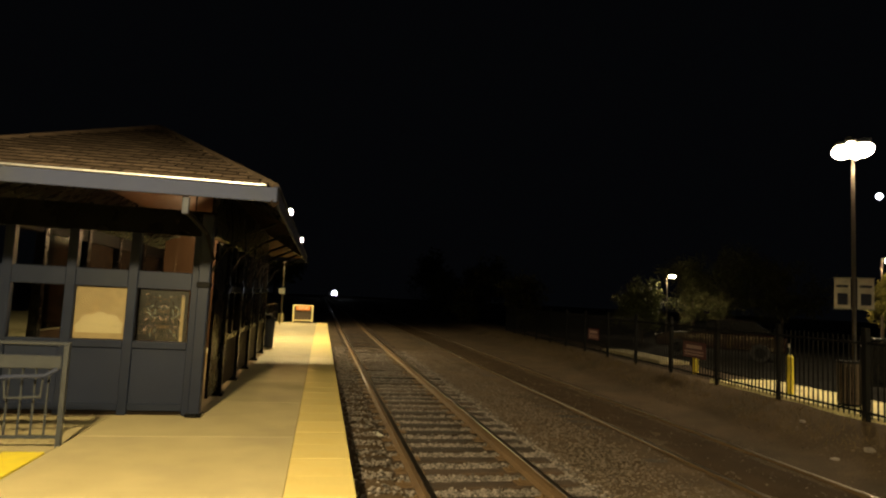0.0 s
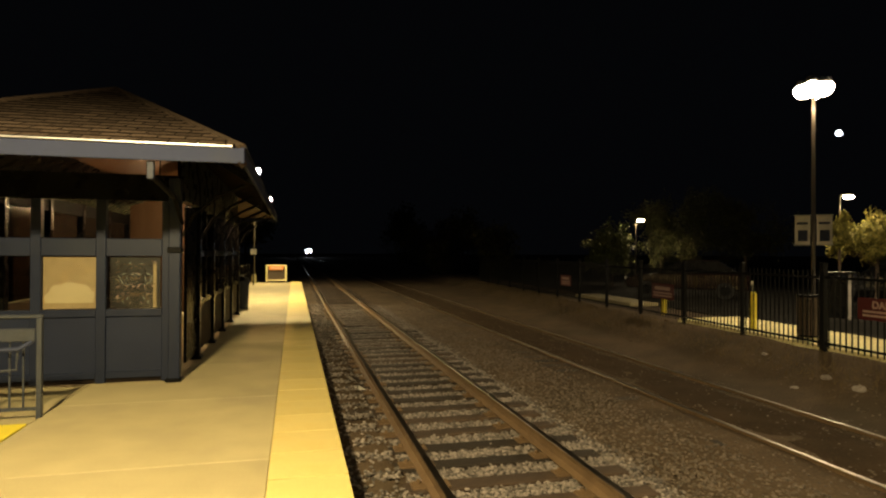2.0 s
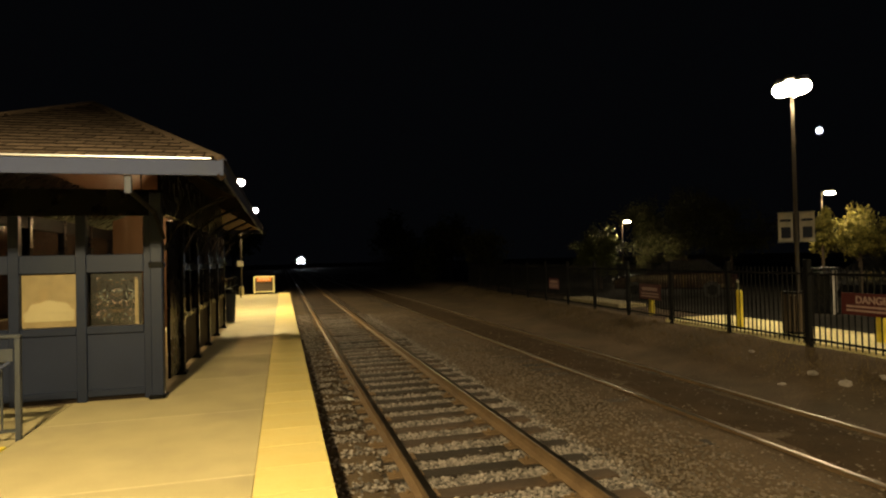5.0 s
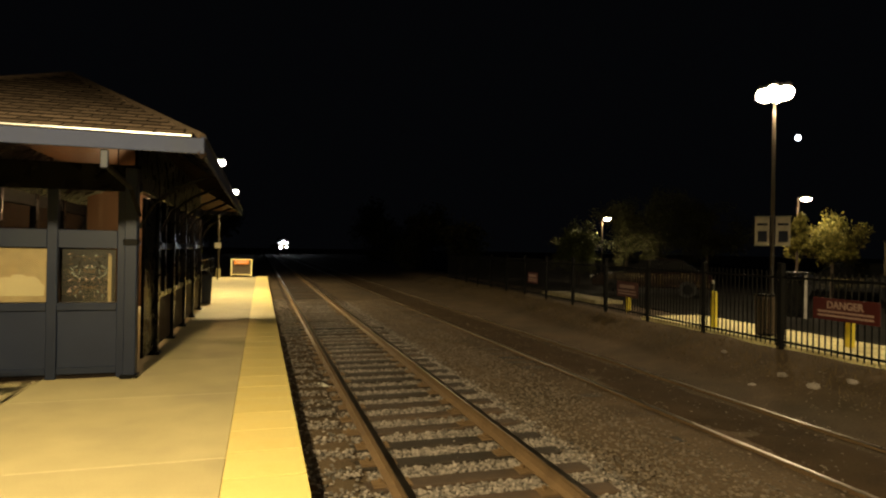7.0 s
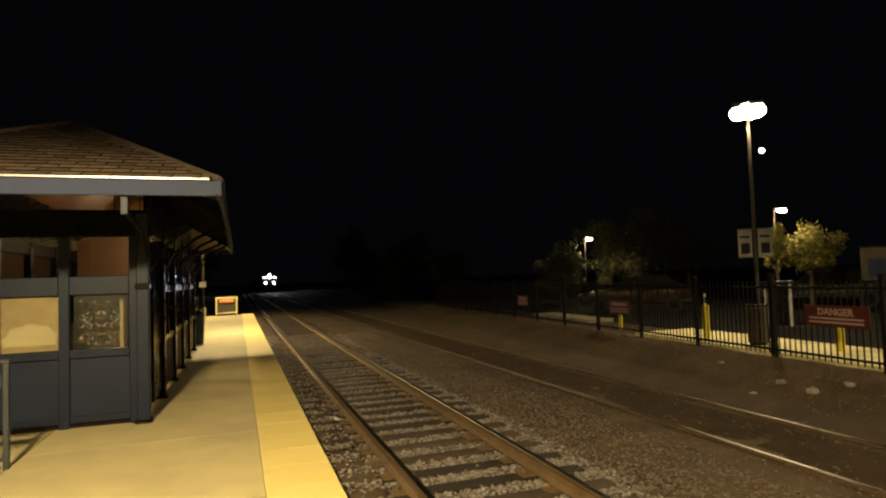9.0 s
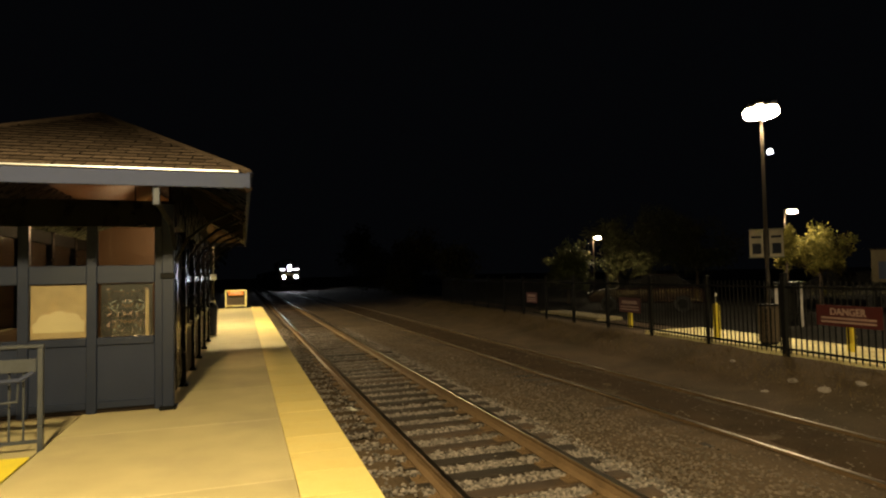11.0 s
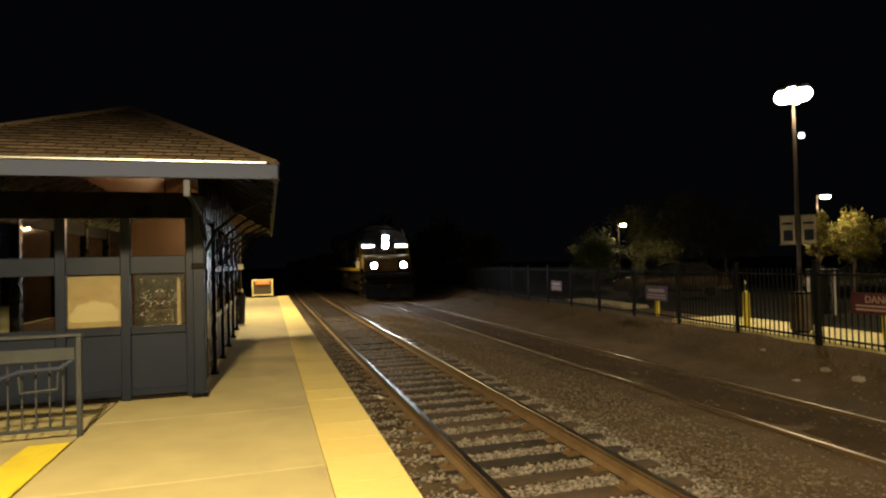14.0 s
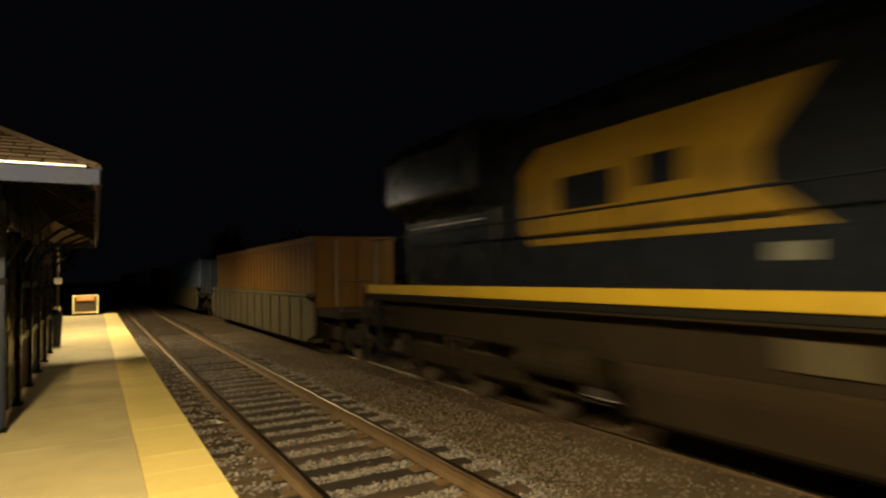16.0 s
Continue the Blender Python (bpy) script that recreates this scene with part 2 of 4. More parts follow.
    "lens_cool": glow("cool_lens", (0.86, 0.93, 1.0), 150),
    "lens_warm": glow("warm_lens", (1.0, 0.80, 0.48), 45),
    "lens_board": glow("number_board_glow", (0.95, 0.97, 1.0), 5.0),
    "lens_platform": glow("platform_lens", (1.0, 0.88, 0.66), 90),
    "moon": glow("moon_surface", (0.88, 0.94, 1.0), 5),
}

# ---------------------------------------------------------------- mesh helpers


def add_box(bm, lo, hi, bevel=0.0, turn=None):
    """A box from corner lo to corner hi in a bmesh, with its edges bevelled."""
    size = [hi[i] - lo[i] for i in range(3)]
    mid = [(hi[i] + lo[i]) / 2 for i in range(3)]
    m = Matrix.Translation(mid) @ (turn or Matrix()) @ Matrix.Diagonal((*size, 1))
    made = bmesh.ops.create_cube(bm, size=1, matrix=m)
    if bevel:
        edges = list({e for v in made["verts"] for e in v.link_edges})
        bmesh.ops.bevel(bm, geom=edges, offset=bevel, segments=1, affect="EDGES")
    return bm


def box(lo, hi, bevel=0.0, turn=None):
    return add_box(bmesh.new(), lo, hi, bevel, turn)


def add_tube(bm, a, b, r, r2=None, n=10):
    a, b = Vector(a), Vector(b)
    d = b - a
    m = Matrix.Translation((a + b) / 2) @ d.to_track_quat("Z", "Y").to_matrix().to_4x4()
    bmesh.ops.create_cone(bm, cap_ends=True, segments=n, radius1=r, radius2=r if r2 is None else r2, depth=d.length, matrix=m)
    return bm


def tube(a, b, r, r2=None, n=10):
    return add_tube(bmesh.new(), a, b, r, r2, n)


def pipe(points, r, n=8):
    bm = bmesh.new()
    for a, b in zip(points, points[1:]):
        add_tube(bm, a, b, r, n=n)
    for p in points[1:-1]:
        bmesh.ops.create_uvsphere(bm, u_segments=n, v_segments=6, radius=r, matrix=Matrix.Translation(p))
    return bm


def prism(outline, axis, lo, hi, bevel=0.0):
    """An outline of pairs, pushed along the axis from lo to hi."""
    bm = bmesh.new()

    def at(p, h):
        return {"x": (h, p[0], p[1]), "y": (p[0], h, p[1]), "z": (p[0], p[1], h)}[axis]
    rings = [[bm.verts.new(at(p, h)) for p in outline] for h in (lo, hi)]
    n = len(outline)
    bm.faces.new(rings[0])
    bm.faces.new(rings[1][::-1])
    for i in range(n):
        bm.faces.new((rings[0][i], rings[0][(i + 1) % n], rings[1][(i + 1) % n], rings[1][i]))
    bmesh.ops.recalc_face_normals(bm, faces=bm.faces)
    if bevel:
        bmesh.ops.bevel(bm, geom=list(bm.edges), offset=bevel, segments=1, affect="EDGES")
    return bm


def mesh_of(name, bm, mat, smooth=False):
    me = bpy.data.meshes.new(name)
    bm.to_mesh(me)
    bm.free()
    me.materials.append(M[mat])
    if smooth:
        for p in me.polygons:
            p.use_smooth = True
    return me


def part(name, bm, mat, parent, label="", smooth=False):
    ob = new(name, mesh_of(name, bm, mat, smooth))
    ob.parent = parent
    return tagged(ob, label)


def piece(name, me, parent, m=None):
    ob = new(name, me)
    ob.parent = parent
    if m is not None:
        ob.matrix_basis = m
    return ob


def thing(name, label, category, m=None, group="", kind=""):
    ob = new(name)
    if m is not None:
        ob.matrix_basis = m
    return tagged(ob, label, category, group, kind)


def solid(name, bm, mat, label, category, kind="structure", group=""):
    return tagged(new(name, mesh_of(name, bm, mat)), label, category, group, kind)


def letters(text, size, mat, parent, m, name="lettering"):
    cu = bpy.data.curves.new(name, "FONT")
    cu.body, cu.size, cu.extrude, cu.align_x, cu.align_y = text, size, 0.002, "CENTER", "CENTER"
    cu.offset = 0.03 * size
    cu.materials.append(M[mat])
    ob = new(name, cu)
    ob.parent = parent
    ob.matrix_basis = m
    return ob


# ---------------------------------------------------------------- plan in metres
EDGE = 0.29            # platform edge beside the near track
STRIP = -0.32          # inner side of the yellow strip
RAIL_1, TRACK_1 = -0.24, 1.825
RAIL_2, TRACK_2 = -0.40, 5.90
GAUGE = 0.7125         # half the distance between rail centres
LOT = 0.04             # parking ground beyond the fence


LEAN = 0.066


def fence_x(y):
    return 8.40 + LEAN * y


def ground_z(x, y):
    """Height of the ground sheet."""
    f = fence_x(max(-40, min(60, y)))
    if x < -2.75:
        return -0.34
    if x < 0.31:
        return -0.64
    if x < 0.88:
        return -0.408
    if x < 4.0:
        return -0.47
    if x < 4.6:
        return -0.47 + (x - 4.0) * 0.03
    if x < f - 1.9:
        return -0.452
    if x > f - 0.15:
        return LOT - 0.02
    s = (x - (f - 1.9)) / 1.75
    return -0.452 + (LOT + 0.432) * s * s * (3 - 2 * s)


def build_ground():
    xs = [-600, -60, -12, -3.0, -2.74, 0.0, 0.32] + [0.6 + 0.2 * i for i in range(52)] + [11.4, 12.5, 15, 20, 30, 60, 120, 300, 600]
    ys = [-600, -200, -80, -40] + [-20 + 0.5 * i for i in range(140)] + [55, 60, 70, 85, 110, 150, 220, 350, 600, 900]
    verts, faces = [], []
    for y in ys:
        for x in xs:
            rough = 0.0 if x < 0.31 or x > 11 or abs(y) > 60 else noise.noise(Vector((x * 0.8, y * 0.8, 0))) * 0.05 + noise.noise(Vector((x * 3, y * 3, 5))) * 0.02
            sx = x + (LEAN * max(-40, min(60, y)) if 4.2 < x < 30 and x > 6.9 else 0)
            if 0.33 < x < 6.9:
                rough *= 0.5
            verts.append((sx, y, ground_z(sx, y) + rough))
    n = len(xs)
    for j in range(len(ys) - 1):
        for i in range(n - 1):
            a = j * n + i
            faces.append((a, a + 1, a + n + 1, a + n))
    me = bpy.data.meshes.new("ground")
    me.from_pydata(verts, [], faces)
    me.materials.append(M["dirt"])
    for p in me.polygons:
        p.use_smooth = True
    tagged(new("ground", me), "brown gritty earth along the railway tracks", "ground", kind="structure")


build_ground()

# ---------------------------------------------------------------- platform
platform = thing("platform", "concrete station platform with a yellow edge strip", "platform", kind="structure")
part("slab", box((-2.72, -30, -0.62), (EDGE - 0.01, 37.0, -0.055)), "concrete", platform, "concrete platform body")
JOINTS = [7.66 + 2.30 * i for i in range(-8, 13)]
for a, b in zip(JOINTS, JOINTS[1:]):
    part("paving_slab", box((-2.71, a + 0.008, -0.09), (STRIP - 0.003, b - 0.008, 0.0), 0.006), "concrete", platform)
for y in JOINTS[1:-1]:
    part("joint_strip", box((-2.70, y - 0.006, -0.05), (STRIP - 0.02, y + 0.006, -0.002)), "joint", platform)
tile_mesh = mesh_of("tactile_tile", box((STRIP, -0.299, -0.05), (EDGE, 0.299, 0.004), 0.0012), "tactile")
for i in range(68):
    piece("tactile_tile", tile_mesh, platform, pose(0, -4.6 + 0.61 * i, random.uniform(-0.0015, 0.0015)))
solid("pavement", box((-30, -30, -0.5), (-2.75, 37.0, -0.025)), "concrete", "plain concrete pavement beside the platform", "pavement")
solid("kerb", box((-3.12, -6.0, -0.03), (-2.735, 6.98, 0.002), 0.01), "yellow_paint", "bright yellow painted kerb strip at the platform side", "kerb")

# ---------------------------------------------------------------- tracks


PITCH = 0.542          # tie spacing


def rail_profile():
    half = [(0.070, 0.0), (0.070, 0.012), (0.012, 0.035), (0.009, 0.115), (0.035, 0.130), (0.036, 0.152), (0.030, 0.160)]
    return half + [(-x, z) for x, z in reversed(half)]


def rail(name, x, top, parent):
    bm = prism([(x + px, top - 0.160 + pz) for px, pz in rail_profile()], "y", -60, 420)
    ob = part(name, bm, "rail_rust", parent, "worn steel rail with a polished head")
    ob.data.materials.append(M["rail_head"])
    for p in ob.data.polygons:
        if p.normal.z > 0.55 and p.center.z > top - 0.02:
            p.material_index = 1
    return ob


def track(label, centre, top, first, count, bury):
    t = thing("railway_track", label, "railway track", kind="structure")
    for s in (-1, 1):
        rail("rail", centre + s * GAUGE, top, t)
    mats = [mesh_of("tie", box((-1.30, -0.115, -0.17), (1.30, 0.115, 0.0), 0.012), "tie") for _ in range(1)]
    plate = mesh_of("tie_plate", box((-0.18, -0.09, 0.0), (0.18, 0.09, 0.018), 0.004), "rail_rust")
    spike = mesh_of("spike", box((-0.014, -0.02, 0.0), (0.02, 0.02, 0.045), 0.006), "rail_rust")
    for i in range(count):
        y = first + PITCH * i
        m = pose(centre + random.uniform(-0.07, 0.07), y, top - 0.178 - bury + random.uniform(-0.012, 0.006), 0, random.uniform(-0.4, 0.4), random.uniform(-1.0, 1.0))
        tie = piece("tie", mats[0], t, m)
        if bury == 0 and i < 56:
            for s in (-1, 1):
                p = piece("tie_plate", plate, tie, pose(s * GAUGE, 0, 0))
                piece("spike", spike, tie, pose(s * GAUGE - 0.105, 0.05, 0.004))
                piece("spike", spike, tie, pose(s * GAUGE + 0.085, -0.05, 0.004))
    bm = bmesh.new()
    for i in range(count, count + 120):
        add_box(bm, (centre - 1.3, first + PITCH * i - 0.115, top - 0.34 - max(0, bury)), (centre + 1.3, first + PITCH * i + 0.115, top - 0.178 - bury))
    tagged(part("far_ties", bm, "tie", t), kind="stuff")
    return t


track("rusty railway track on dark wooden ties beside the platform", TRACK_1, RAIL_1, -6.92, 118, 0.0)
track("railway track half buried in brown dirt", TRACK_2, RAIL_2, -5.80, 96, -0.125)


def track_bed():
    """Dark soil lying between the rails of the far track."""
    bm = bmesh.new()
    rows = []
    for j in range(260):
        y = -6 + 0.25 * j
        row = []
        for i in range(7):
            x = TRACK_2 - 0.66 + 0.22 * i
            lift = noise.noise(Vector((x * 2.3, y * 1.7, 3))) * 0.012 + noise.noise(Vector((x * 7, y * 7, 8))) * 0.006
            row.append(bm.verts.new((x, y, RAIL_2 - 0.034 + lift - (0.03 if i in (0, 6) else 0))))
        rows.append(row)
    for a, b in zip(rows, rows[1:]):
        for i in range(6):
            bm.faces.new((a[i], a[i + 1], b[i + 1], b[i]))
    ob = solid("track_bed", bm, "soil", "dark oily soil between the rails", "soil")
    for p in ob.data.polygons:
        p.use_smooth = True


track_bed()


def stones(name, label, count, spot, size, mat):
    """Many broken stones as one mesh; spot gives the place of each."""
    ico = bmesh.new()
    bmesh.ops.create_icosphere(ico, subdivisions=1, radius=1)
    base = np.array([v.co[:] for v in ico.verts])
    tri = np.array([[v.index for v in f.verts] for f in ico.faces])
    ico.free()
    rng = np.random.default_rng(5)
    n = len(base)
    co = np.empty((count, n, 3))
    for i in range(count):
        x, y, z = spot(rng)
        r = size * rng.uniform(0.55, 1.35)
        jag = base * rng.uniform(0.7, 1.25, (n, 1)) * (r * rng.uniform(0.8, 1.3), r * rng.uniform(0.8, 1.3), r * rng.uniform(0.5, 0.9))
        a = rng.uniform(0, 6.28)
        c, s = math.cos(a), math.sin(a)
        co[i, :, 0] = jag[:, 0] * c - jag[:, 1] * s + x
        co[i, :, 1] = jag[:, 0] * s + jag[:, 1] * c + y
        co[i, :, 2] = jag[:, 2] + z
    faces = (tri[None] + (np.arange(count) * n)[:, None, None]).reshape(-1, 3)
    me = bpy.data.meshes.new(name)
    me.from_pydata(co.reshape(-1, 3).tolist(), [], faces.tolist())
    me.materials.append(M[mat])
    return tagged(new(name, me), label, "gravel", kind="stuff")


def spot_near(rng):
    y = 3.0 + 22.0 * rng.random() ** 1.5 if rng.random() < 0.84 else rng.uniform(-6.0, 3.0)
    x = rng.uniform(0.32, 3.3)
    if x < 0.95 and rng.random() < 0.6:
        x = rng.uniform(1.1, 3.4)
    f = ((y + 6.92) / PITCH) % 1
    on_tie = (f < 0.25 or f > 0.75) and 0.5 < x < 3.12
    low = ground_z(x, y) + (0.0 if x > 3.2 else 0.012)
    if on_tie and rng.random() < 0.93:
        y += 0.27
    return x, y, low + rng.uniform(-0.012, 0.026)


def spot_side(rng):
    y = -5.0 + 30.0 * rng.random() ** 1.2
    x = 3.1 + 1.5 * rng.random() ** 1.6
    return x, y, ground_z(x, y) + rng.uniform(-0.008, 0.014)


def spot_far(rng):
    y = -5.0 + 45.0 * rng.random() ** 1.3
    x = rng.uniform(4.5, fence_x(y) - 0.6)
    return x, y, ground_z(x, y) + rng.uniform(-0.005, 0.02)


stones("ballast", "loose crushed grey-brown ballast stones between wooden ties", 62000, spot_near, 0.0185, "stone")
stones("shoulder_gravel", "brown dusty gravel on the track shoulder", 24000, spot_side, 0.0175, "dirty_stone")
stones("gravel", "scattered gravel on brown earth", 12000, spot_far, 0.015, "dirty_stone")

# ---------------------------------------------------------------- shelter
shelter = thing("platform_shelter", "blue-grey glazed platform shelter with a hipped shingle roof", "shelter")
FY = 8.85                                  # front wall
EX0, EX1, EY0, EY1, EZ = -4.78, -0.68, 6.88, 19.9, 2.86
RX, RY0, RY1, RZ = -2.73, 9.95, 16.83, 4.13


def hip_shell(drop, out):
    bm = bmesh.new()
    low = [bm.verts.new(p) for p in ((EX0 - out, EY0 - out, EZ - drop), (EX1 + out, EY0 - out, EZ - drop), (EX1 + out, EY1 + out, EZ - drop), (EX0 - out, EY1 + out, EZ - drop))]
    a, b = bm.verts.new((RX, RY0, RZ - drop)), bm.verts.new((RX, RY1, RZ - drop))
    bm.faces.new((low[0], low[1], a))
    bm.faces.new((low[1], low[2], b, a))
    bm.faces.new((low[2], low[3], b))
    bm.faces.new((low[3], low[0], a, b))
    return bm


def thick(bm, t):
    bmesh.ops.solidify(bm, geom=list(bm.faces), thickness=t)
    return bm


roof = part("roof", thick(hip_shell(0.0, 0.0), 0.02), "underlay_and_gap_shade", shelter, "hipped roof of brown shingles")
part("soffit", thick(hip_shell(0.05, -0.05), 0.02), "ceiling_wood", roof, "varnished orange board ceiling")
for lo, hi in (((EX0 - 0.02, EY0 - 0.02, 2.69), (EX1 + 0.02, EY0 + 0.02, 2.852)), ((EX0 - 0.02, EY1 - 0.02, 2.69), (EX1 + 0.02, EY1 + 0.02, 2.852)),
               ((EX1 - 0.02, EY0 + 0.023, 2.69), (EX1 + 0.02, EY1 - 0.023, 2.852)), ((EX0 - 0.02, EY0 + 0.023, 2.69), (EX0 + 0.02, EY1 - 0.023, 2.852))):
    part("fascia", box(lo, hi, 0.006), "fascia", roof, "pale grey painted fascia board")
part("drip_edge", box((EX0 - 0.03, EY0 - 0.045, 2.856), (EX1 - 0.10, EY0 + 0.03, 2.878), 0.004), "drip", roof, "bright metal drip edge")
part("drip_edge", box((EX1 - 0.02, EY0 - 0.01, 2.856), (EX1 + 0.045, EY1, 2.864), 0.003), "fascia", roof)
# front shingles, course by course
run = math.hypot(RY0 - EY0, RZ - EZ)
tilt = math.degrees(math.atan2(RZ - EZ, RY0 - EY0))
EXPO, WIDE = 0.165, 0.28
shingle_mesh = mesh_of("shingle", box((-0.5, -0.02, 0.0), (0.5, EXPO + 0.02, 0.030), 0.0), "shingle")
shingle_mesh.materials.append(M["underlay_and_gap_shade"])
# sides and butts coloured dark to draw the shadow lines between courses
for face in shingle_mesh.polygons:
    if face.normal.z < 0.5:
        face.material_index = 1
course = 0
d = 0.0
while d < run - EXPO:
    k = (d + EXPO * 0.7) / run
    x0, x1 = EX0 + (RX - EX0) * k + 0.01, EX1 + (RX - EX1) * k - 0.01
    y, z = EY0 + (RY0 - EY0) * d / run, EZ + (RZ - EZ) * d / run
    x = EX0 - (0.5 if course % 2 else 0.0) * WIDE
    while x + WIDE < x0:
        x += WIDE
    while x < x1:
        a, b = max(x, x0), min(x + WIDE, x1)
        if b - a > 0.04:
            m = pose((a + b) / 2, y, z + 0.006 + random.uniform(0, 0.003), tilt - 4.6, 0, random.uniform(-0.5, 0.5)) @ Matrix.Diagonal((b - a - 0.016, 1, 1, 1))
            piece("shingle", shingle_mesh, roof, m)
        x += WIDE
    d += EXPO
    course += 1
# shingles of the long slopes
for side in (1, -1):
    bm = bmesh.new()
    ex = EX1 if side > 0 else EX0
    wide_run = math.hypot(RX - ex, RZ - EZ)
    steps = int(wide_run / 0.2)
    for c in range(steps):
        k = c / steps
        x, z = ex + (RX - ex) * k, EZ + (RZ - EZ) * k
        y, y1 = EY0 + (RY0 - EY0) * k + 0.20 - 0.12 * (c % 2), EY1 + (RY1 - EY1) * k - 0.25
        ang = side * math.atan2(RZ - EZ, abs(RX - ex))
        while y < y1:
            m = Matrix.Translation((x - side * 0.09, y + 0.16, z + 0.045)) @ Matrix.Rotation(ang, 4, "Y") @ Matrix.Diagonal((0.22, 0.30, 0.014, 1))
            bmesh.ops.create_cube(bm, size=1, matrix=m)
            y += 0.31
    tagged(part("shingle_slope", bm, "shingle", roof), kind="stuff")
for x in (EX0, EX1):
    for y, ry in ((EY0, RY0), (EY1, RY1)):
        part("hip_cap", tube((x, y, EZ + 0.005), (RX, ry, RZ + 0.03), 0.042, n=6), "shingle", roof)
part("ridge_cap", tube((RX, RY0, RZ + 0.03), (RX, RY1, RZ + 0.03), 0.045, n=6), "shingle", roof)
# boards under the eaves, near-black so the eave's shade sits in their colour
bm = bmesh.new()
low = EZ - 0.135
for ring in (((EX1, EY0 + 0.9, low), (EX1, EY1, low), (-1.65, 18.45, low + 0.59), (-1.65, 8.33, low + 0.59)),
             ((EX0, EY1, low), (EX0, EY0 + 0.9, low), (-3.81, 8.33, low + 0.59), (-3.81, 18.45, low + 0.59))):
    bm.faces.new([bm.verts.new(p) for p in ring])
part("eave_shade_lining", thick(bm, 0.012), "dark_steel_and_shade", roof, "eave boards coloured near-black for the eave's shade")
# rafters under the eaves
for i in range(9):
    y = 10.0 + 0.85 * i
    part("rafter", prism([(EX1 - 0.05, EZ - 0.16), (EX1 - 0.05, EZ - 0.09), (RX, RZ - 0.16), (RX, RZ - 0.26)], "y", y - 0.03, y + 0.03), "brown_paint", roof)
for x in (EX0, EX1):
    part("hip_rafter", tube((x, EY0, EZ - 0.17), (RX, RY0, RZ - 0.17), 0.055, n=4), "brown_paint", roof)
for x in (-1.45, -2.1, -2.73, -3.36, -4.0):
    top_y = RY0 - abs(x - RX) * (RY0 - EY0) / (RX - EX0)
    top_z = EZ + (RZ - EZ) * (top_y - EY0) / (RY0 - EY0)
    part("rafter", prism([(EY0 + 0.03, EZ - 0.15), (EY0 + 0.03, EZ - 0.07), (top_y, top_z - 0.07), (top_y, top_z - 0.17)], "x", x - 0.025, x + 0.025), "brown_paint", roof)
for x in (-1.60, -4.35):
    part("strap", box((x - 0.035, EY0 + 0.03, 2.50), (x + 0.035, EY0 + 0.09, 2.688), 0.006), "frame_paint", shelter)
    part("front_brace", pipe([(x, EY0 + 0.08, 2.54), (x, 8.2, 2.42), (x, 8.80, 2.12)], 0.028), "fence", shelter)

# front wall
front = part("front_wall", box((-4.50, FY, 2.42), (-1.60, FY + 0.14, 2.77), 0.008), "dark_steel_and_shade", shelter, "dark beam over the glazed front")
STILES = [-1.80, -2.60, -3.36, -4.12]
for x in STILES + [-4.47]:
    part("mullion", box((x - 0.06, FY - 0.02, 0.0), (x + 0.06, FY + 0.09, 2.42), 0.008), "frame_paint", front)
for a, b in zip([-1.86, -2.66, -3.42, -4.18], [-2.54, -3.30, -4.06, -4.41]):
    part("panel", box((b, FY + 0.012, 0.09), (a, FY + 0.05, 0.875), 0.006), "panel_paint", front, "plain blue-grey lower panel")
    part("bottom_rail", box((b, FY - 0.008, 0.06), (a, FY + 0.07, 0.15), 0.006), "frame_paint", front)
    part("sill", box((b, FY - 0.02, 0.875), (a, FY + 0.07, 0.975), 0.008), "frame_paint", front)
    part("transom", box((b, FY - 0.012, 1.675), (a, FY + 0.07, 1.91), 0.008), "frame_paint", front)
    for z0, z1 in ((0.975, 1.675), (1.91, 2.42)):
        w = part("window", box((b, FY + 0.022, z0), (a, FY + 0.032, z1)), "glass", front, "clear pane")
        w.visible_shadow = False
part("plinth", box((-4.45, FY + 0.03, 0.0), (-1.70, FY + 0.06, 0.06)), "underlay_and_gap_shade", front)

# corner post and side posts along the platform
POSTS = [8.80, 10.55, 12.30, 14.05, 15.80, 17.60]
for k, y in enumerate(POSTS):
    # posts behind the corner one go near-black: shade put into their colour
    post = part("post", box((-1.76, y - 0.07, 0.0), (-1.61, y + 0.08, 2.72), 0.012), "frame_paint" if k == 0 else "dark_steel_and_shade", shelter)
    part("base_plate", box((-1.79, y - 0.10, 0.0), (-1.58, y + 0.11, 0.05), 0.01), "dark_steel_and_shade", post)
    part("collar", box((-1.775, y - 0.085, 1.72), (-1.595, y + 0.095, 1.80), 0.01), "dark_steel_and_shade", post)
    part("knee_brace", pipe([(-1.60, y, 1.95), (-1.45, y, 2.25), (-1.15, y, 2.50), (-0.80, y, 2.66)], 0.022), "fence", post)
    other = part("post", box((-4.52, y - 0.07, 0.0), (-4.38, y + 0.08, 2.72), 0.012), "dark_steel_and_shade", shelter)
# side beam and rails carry the same shade as near-black colour
part("side_beam", box((-1.75, 8.99, 2.46), (-1.63, 17.7, 2.70), 0.008), "dark_steel_and_shade", shelter)
# added board: hides the lit ceiling so the eave stays dark
part("shade_board", box((-1.70, 8.99, 2.702), (-1.665, 17.7, 3.27)), "dark_steel_and_shade", shelter, "near-black boards added as shade over the side posts")
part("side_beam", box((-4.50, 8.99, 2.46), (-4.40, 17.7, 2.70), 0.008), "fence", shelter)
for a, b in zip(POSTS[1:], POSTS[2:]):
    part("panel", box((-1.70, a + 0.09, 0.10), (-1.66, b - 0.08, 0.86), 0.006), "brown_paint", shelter)
